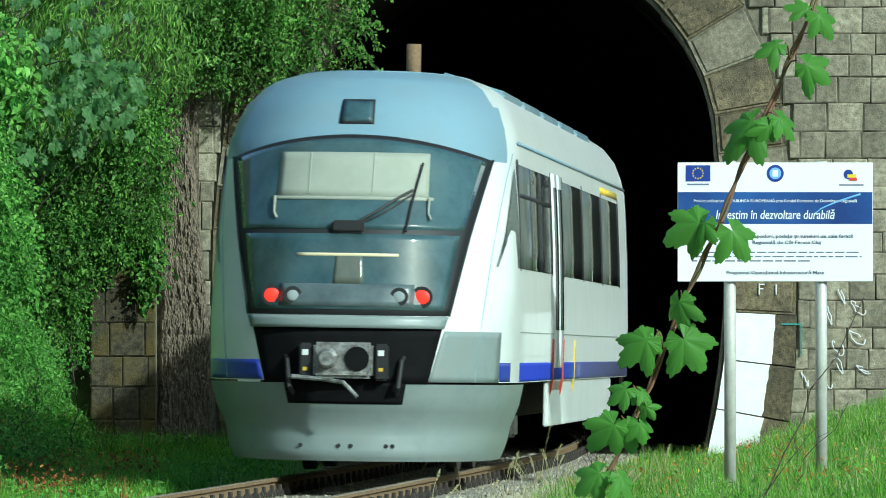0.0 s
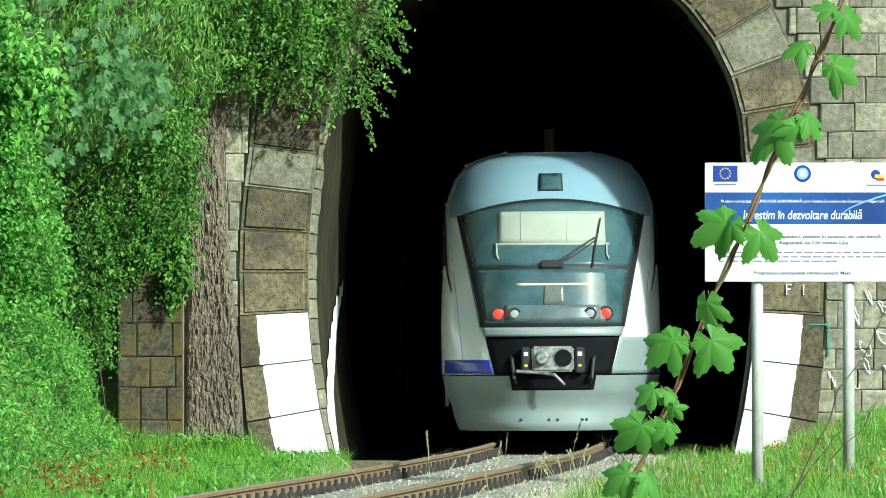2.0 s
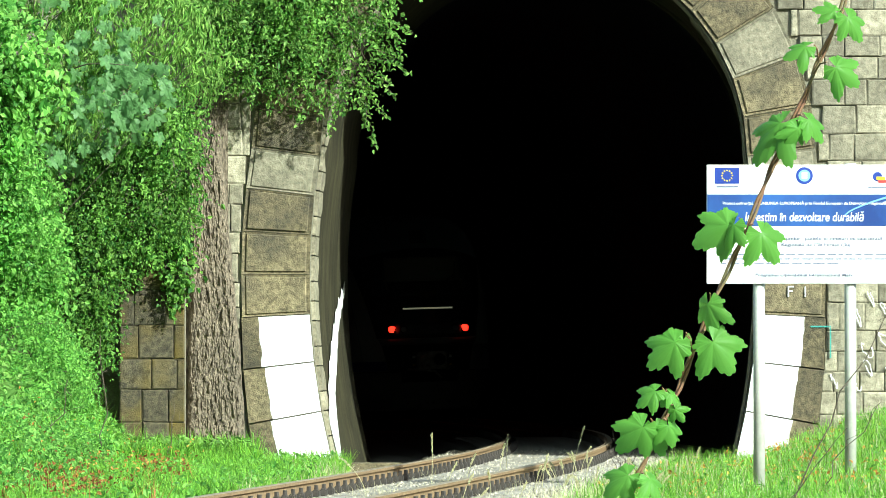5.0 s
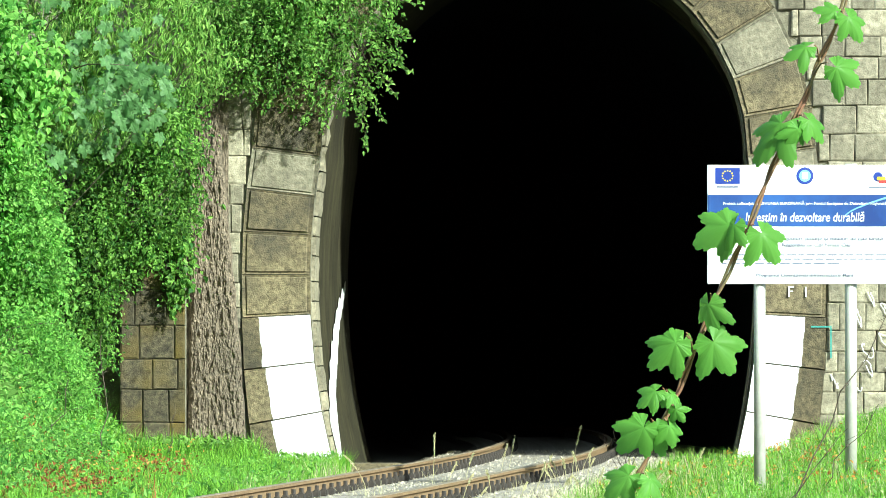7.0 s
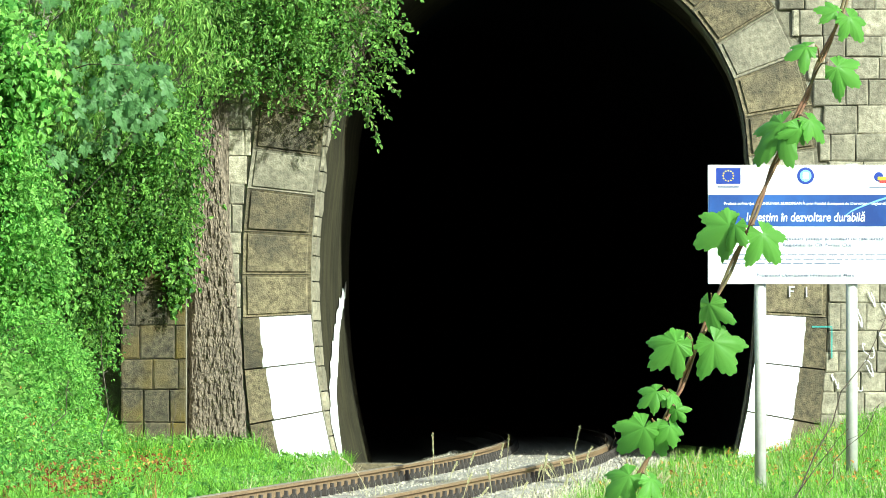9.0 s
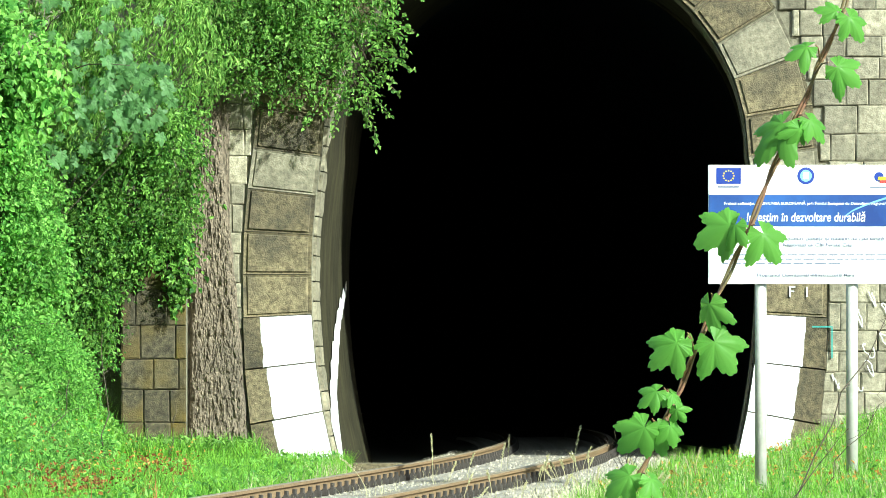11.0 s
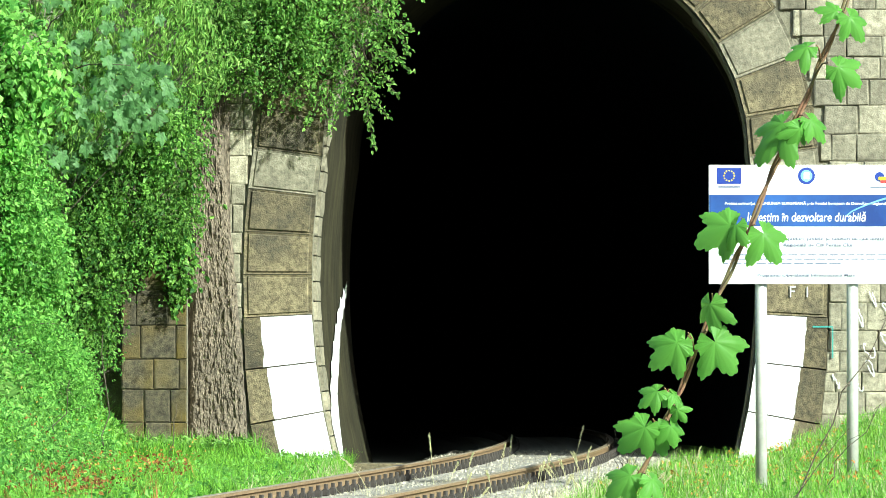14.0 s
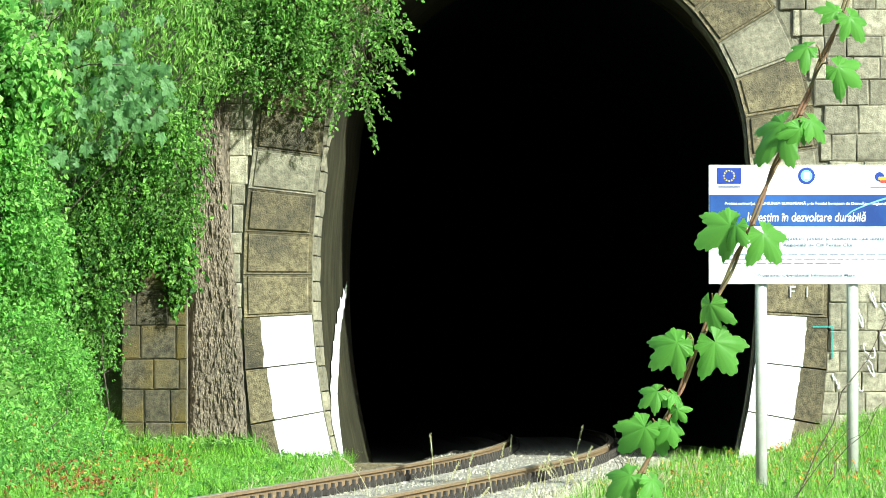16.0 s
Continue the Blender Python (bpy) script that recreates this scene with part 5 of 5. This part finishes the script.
def vine():
    ob = new("climbing_vine")
    tagged(ob, "twining vine with red stem and bright lobed leaves", "vine")
    D = 11.0
    path = [(0.05, -0.38), (0.14, 0.1), (0.23, 0.55), (0.29, 0.83), (0.319, 0.92), (0.339, 0.96), (0.356, 1.001), (0.37, 1.028), (0.393, 1.082), (0.407, 1.11), (0.424, 1.143), (0.434, 1.171), (0.444, 1.198),
            (0.466, 1.249), (0.488, 1.306), (0.509, 1.347), (0.526, 1.388), (0.543, 1.418), (0.563, 1.472), (0.59, 1.54), (0.604, 1.567), (0.631, 1.628), (0.651, 1.669), (0.668, 1.717), (0.692, 1.767),
            (0.712, 1.812), (0.72, 1.839), (0.745, 1.93), (0.80, 2.05)]
    pts = [Vector((x, D, z)) for x, z in path]
    dense = []
    for a, b in zip(pts, pts[1:]):
        steps = max(2, int((b - a).length / 0.012))
        for k in range(steps):
            dense.append(a.lerp(b, k / steps))
    for ph in (0.0, math.pi):
        bm = B()
        tw = []
        for i, p in enumerate(dense):
            a = i * 0.42 + ph
            tw.append(p + Vector((0.0034 * math.cos(a), 0.0034 * math.sin(a), 0)))
        tube(bm, tw, 0.0036, 0.0026, 8)
        part("stem", bm, STEM, ob, smooth=True)
    # leaf base, angle of the tip, length, tilt
    spec = ((0.627, 1.632, -148, 0.128, 15), (0.641, 1.632, -35, 0.072, 25), (0.634, 1.622, -90, 0.07, 30),
            (0.712, 1.812, 154, 0.06, 30), (0.712, 1.818, -46, 0.08, 25), (0.685, 1.725, -29, 0.085, 25), (0.664, 1.757, -169, 0.075, 40),
            (0.532, 1.446, -156, 0.115, 20), (0.529, 1.449, -128, 0.075, 45), (0.556, 1.438, -49, 0.1, 20),
            (0.478, 1.315, -104, 0.09, 15), (0.434, 1.24, -146, 0.105, 20), (0.435, 1.246, -108, 0.066, 40), (0.468, 1.249, -54, 0.115, 20),
            (0.393, 1.147, -158, 0.068, 30), (0.4, 1.145, -100, 0.056, 35), (0.4, 1.142, -34, 0.046, 35),
            (0.372, 1.093, -131, 0.098, 20), (0.376, 1.09, -76, 0.08, 20), (0.398, 1.092, -63, 0.064, 30), (0.41, 1.117, -60, 0.045, 40),
            (0.349, 1.001, -150, 0.09, 25), (0.36, 0.996, -44, 0.075, 30))
    for i, (lx, lz, ang, size, tilt) in enumerate(spec):
        base = Vector((lx, D - 0.03 - 0.012 * (i % 3), lz))
        foot = min(dense, key=lambda p: (p - Vector((lx, D, lz - 0.03))).length)
        bm = B()
        tube(bm, [foot, foot.lerp(base, 0.5) + Vector((0, -0.01, 0.008)), base], 0.0017, 0.0013, 6)
        part("leaf_stalk", bm, STEM, ob)
        v, f = vine_leaf(size * 0.75, i)
        me = bpy.data.meshes.new("leaf")
        me.from_pydata(v, [], f)
        me.materials.append(LEAF_VINE)
        me.polygons.foreach_set("use_smooth", [True] * len(me.polygons))
        lf = new("leaf", me)
        lf.parent = ob
        lf.matrix_basis = leaf_pose(base, ang, tilt + 12, (-38, 15, 35, -12, 5)[i % 5])


vine()


# grass and herbs
def grass(name, label, region, n, lo, hi, wid, mats, seed, lean=0.3, keep=None, category="grass", clump=0.0):
    rng = np.random.default_rng(seed)
    x0, x1, y0, y1 = region
    x, y = rng.uniform(x0, x1, n), rng.uniform(y0, y1, n)
    ok = np.array([keep(a, b) for a, b in zip(x, y)]) if keep else np.ones(n, bool)
    x, y = x[ok], y[ok]
    z = np.array([ground_z(a, b) for a, b in zip(x, y)]) - 0.02
    n = len(x)
    pat = np.array([0.65 + 0.7 * (noise.noise(Vector((a * 0.9, b * 0.9, seed))) * 0.5 + 0.5) for a, b in zip(x, y)])
    h = rng.uniform(lo, hi, n) * pat
    a = rng.uniform(0, 2 * math.pi, n)
    d = np.stack([np.cos(a), np.sin(a), np.zeros(n)], 1)
    s = np.stack([-np.sin(a), np.cos(a), np.zeros(n)], 1)
    k = rng.uniform(0.05, lean, (n, 1)) * h[:, None]
    p = np.stack([x, y, z], 1)
    w = wid * rng.uniform(0.6, 1.3, (n, 1))
    up = np.array([0, 0, 1.0])
    H = h[:, None]
    v = np.stack([p - s * w / 2, p + s * w / 2, p + up * H * 0.55 + d * k * 0.4 + s * w * 0.42, p + up * H * 0.55 + d * k * 0.4 - s * w * 0.42, p + up * H + d * k * 1.6], 1)
    i = 5 * np.arange(n)[:, None]
    quads = (np.array([[0, 1, 2, 3]]) + i).tolist()
    tris = (np.array([[3, 2, 4]]) + i).tolist()
    ob = mesh_raw(name, v.reshape(-1, 3).tolist(), quads + tris, mats)
    return tagged(ob, label, category, kind="stuff")


def off_track(a, b):
    return abs(a - line_x(min(b, 95))) > 1.75 + 0.5 * noise.noise(Vector((a, b * 0.4, 9))) and not (b > 83.6)


grass("grass", "fresh green grass beside the track", (-6.8, -1.2, 52, 84), 60000, 0.10, 0.36, 0.010, GRASS_M, 31, 0.5, off_track)
grass("grass", "fresh green grass on the verge under the sign", (1.2, 8.5, 52, 84), 60000, 0.08, 0.36, 0.009, GRASS_M, 32, 0.5, off_track)
grass("dry_grass", "pale dry grass among the green verge", (0.6, 7.0, 54, 84), 7000, 0.15, 0.36, 0.007, STRAW, 33, 0.5, lambda a, b: abs(a - line_x(b)) > 1.5)
grass("reddish_weeds", "rusty red weeds at the foot of the bank", (-5.0, -2.6, 55, 70), 500, 0.3, 0.45, 0.014, RUST_LEAF, 34, 0.6, lambda a, b: noise.noise(Vector((a * 1.3, b * 0.5, 4))) > 0.05, "weeds")


def herbs(name, label, region, n, size, mats, seed, keep, hi=0.35):
    rng = np.random.default_rng(seed)
    x0, x1, y0, y1 = region
    x, y = rng.uniform(x0, x1, n), rng.uniform(y0, y1, n)
    ok = np.array([keep(a, b) for a, b in zip(x, y)])
    x, y = x[ok], y[ok]
    z = np.array([ground_z(a, b) for a, b in zip(x, y)]) + rng.uniform(0.03, hi, len(x))
    n = len(x)
    al = rng.normal(size=(n, 3)) + np.array([0, -0.3, -0.1])
    L = size * rng.uniform(0.6, 1.3, n)
    v, f = blades(rng, np.stack([x, y, z], 1), al, np.array([0.2, -0.4, 0.9]) + rng.normal(size=(n, 3)) * 0.4, L, L * 0.55)
    return tagged(mesh_raw(name, v.tolist(), f.tolist(), mats), label, "herbs", kind="stuff")


herbs("bank_herbs", "leafy light green herbs covering the bank", (-9.0, -3.9, 60, 84), 60000, 0.062, LEAF_LIGHT, 41, lambda a, b: a < -4.2 - 0.25 * noise.noise(Vector((a, b, 0))), 0.45)
herbs("bank_undergrowth", "dark undergrowth behind the shrubs", (-11.0, -5.0, 66, 84), 14000, 0.12, LEAF_MID, 42, lambda a, b: True, 0.6)


# tall seed-headed grasses between and beside the rails
def seed_grass(x, y, h, lean, seed):
    ob = new("seed_grass")
    tagged(ob, "tall pale grass stalk with a feathery seed head", "grass stalk", "seed grasses by the track")
    z = max(ground_z(x, y), -0.22)
    ob.location = (x, y, z - 0.03)
    SWAY.append((ob, Matrix.Translation((x, y, z - 0.03)), 3.5, "Y"))
    bm = B()
    tube(bm, [(lean * (k / 6) ** 2, 0, h * k / 6) for k in range(7)], 0.004, 0.0025, 5)
    part("stalk", bm, STRAW, ob)
    rng = np.random.default_rng(seed)
    n = 60
    t = rng.uniform(0.72, 1.03, n)
    p = np.stack([lean * t ** 2, np.zeros(n), h * t], 1) + rng.normal(size=(n, 3)) * 0.005
    al = np.array([lean * 1.5, 0, h]) + rng.normal(size=(n, 3)) * 0.25 * h
    L = rng.uniform(0.014, 0.028, n)
    v, f = blades(rng, p, al, rng.normal(size=(n, 3)), L, L * 0.4)
    mesh_raw("seed_head", v.tolist(), f.tolist(), STRAW, ob)


rnd = random.Random(77)
for x, y, h, lean in ((-0.10, 66, 0.62, -0.02), (0.25, 66, 0.42, 0.08), (0.62, 67, 0.5, 0.05), (0.72, 68, 0.58, 0.03), (0.05, 64, 0.35, 0.1), (1.42, 67.5, 0.68, 0.1), (1.08, 66, 0.4, 0.05),
                      (-0.78, 64, 0.4, -0.25), (0.5, 62, 0.3, -0.05), (0.2, 60, 0.32, 0.08), (0.95, 63, 0.34, 0.06), (1.3, 64, 0.4, -0.08)):
    seed_grass(x, y, h, lean, rnd.randint(0, 999))
for k in range(26):
    y = rnd.uniform(56, 74)
    seed_grass(line_x(y) + rnd.uniform(0.95, 2.6), y, rnd.uniform(0.22, 0.42), rnd.uniform(-0.12, 0.12), k)
grass("track_weeds", "small green weeds growing in the ballast", (-1.6, 3.0, 52, 76), 5000, 0.06, 0.2, 0.012, GRASS_M, 36, 0.7,
      lambda a, b: abs(a - line_x(b)) < 1.9 and noise.noise(Vector((a * 1.1, b * 0.45, 7))) > 0.18, "weeds")
herbs("wall_foot_herbs", "leafy weeds at the foot of the tunnel wall", (-4.6, -2.5, 81.8, 83.7), 2000, 0.10, LEAF_MID, 43, lambda a, b: True, 0.42)
grass("tall_grass", "tall grass at the foot of the wall", (-4.8, -2.4, 80, 83.7), 2400, 0.25, 0.6, 0.014, GRASS_M, 44, 0.5)
herbs("verge_herbs", "broad-leaved herbs in the verge grass", (1.6, 8.5, 54, 84), 7000, 0.06, LEAF_LIGHT, 45, off_track, 0.22)
herbs("cess_herbs", "broad-leaved herbs beside the track", (-5.5, -1.4, 54, 83.5), 8000, 0.07, LEAF_LIGHT, 46, off_track, 0.26)
herbs("yellow_flowers", "small yellow wild flowers in the grass", (1.6, 8.5, 54, 84), 500, 0.035, YELLOW_PETAL, 47, off_track, 0.36)
herbs("orange_flowers", "small orange flowers on the bank", (-6.0, -3.0, 62, 83), 700, 0.04, ORANGE_PETAL, 48, off_track, 0.45)
herbs("withered_herbs", "orange and straw-coloured withered herbs in the verge", (1.6, 5.2, 60, 83.6), 6000, 0.05, ORANGE_PETAL, 50,
      lambda a, b: off_track(a, b) and noise.noise(Vector((a * 1.7, b * 0.5, 21))) > 0.2, 0.26)
herbs("rusty_leaves", "reddish-brown withered leaves at the foot of the bank", (-5.2, -2.8, 56, 74), 5000, 0.048, RUST_LEAF, 49,
      lambda a, b: noise.noise(Vector((a * 1.6, b * 0.5, 4))) > 0.22, 0.42)


# bare twigs and dry stalks
def dry_stalk(a, b, r, seed, label, forks=3):
    ob = new("dry_stalk")
    tagged(ob, label, "dry stalk", "dry stalks in the verge")
    rnd = random.Random(seed)
    pts = limb_path(a, b, rnd, 0.03, 8)
    part("stalk", tube(B(), pts, r, r * 0.5, 6), BARK, ob)
    for k in range(forks):
        p = pts[rnd.randint(3, 6)]
        e = p + Vector((rnd.uniform(-0.25, 0.25), 0, rnd.uniform(0.05, 0.3)))
        part("side_twig", tube(B(), limb_path(p, e, rnd, 0.02, 5), r * 0.5, r * 0.25, 5), BARK, ob)


dry_stalk((3.2, 58.0, ground_z(3.2, 58)), (4.25, 58.0, 1.75), 0.008, 1, "thin bare twig leaning across the verge", 2)
dry_stalk((3.05, 57.0, ground_z(3.05, 57)), (3.75, 57.0, 0.55), 0.006, 2, "thin bare twig leaning across the verge", 3)
dry_stalk((3.6, 60.0, ground_z(3.6, 60)), (4.25, 60.0, 0.75), 0.006, 3, "thin bare twig leaning across the verge", 2)
dry_stalk((-4.25, 78.0, ground_z(-4.25, 78)), (-4.3, 78.0, 1.5), 0.009, 4, "tall dry stalk beside the bank", 1)
dry_stalk((-4.6, 72.0, ground_z(-4.6, 72)), (-4.35, 72.0, 0.95), 0.008, 5, "tall dry stalk beside the bank", 2)
dry_stalk((-3.55, 81.0, ground_z(-3.55, 81)), (-3.5, 81.0, 0.6), 0.008, 6, "tall dry stalk beside the bank", 2)
for k in range(7):
    dry_stalk((1.95 + 0.03 * k, 68.0, ground_z(1.95, 68) - 0.02), (1.8 + 0.09 * k, 68.0, 0.38 + 0.03 * (k % 3)), 0.004, 20 + k, "wispy dry weed beside the track", 4)
grass("pale_grass", "pale dry grass growing between the rails", (-2.2, 3.0, 54, 74), 16000, 0.10, 0.34, 0.007, STRAW, 51, 0.5,
      lambda a, b: abs(a - line_x(b)) < 2.4 and noise.noise(Vector((a * 1.3, b * 0.35, 12))) > 0.03)
grass("pale_grass", "pale dry grass along the outer rail", (-1.5, 4.0, 54, 80), 9000, 0.10, 0.3, 0.007, STRAW, 52, 0.5,
      lambda a, b: 0.95 < a - line_x(b) < 2.6)


def sway():
    """A light breeze in the hanging twigs and the seed grasses."""
    for i, (ob, rest, amp, axis) in enumerate(SWAY):
        rows = []
        for k in range(33):
            t = k * 0.5
            gust = float(np.interp(t, [0, 3, 6.2, 7.2, 8.5, 16], [0.5, 0.4, 1.6, 1.6, 0.5, 0.35]))
            a = amp * (0.6 * gust * math.sin(1.9 * t + i * 1.7) + 0.4 * math.sin(3.1 * t + i * 0.6)) + (amp * (gust - 0.5))
            rows.append((t, rest @ Matrix.Rotation(radians(a), 4, axis)))
        walk(ob, rows)


motions()
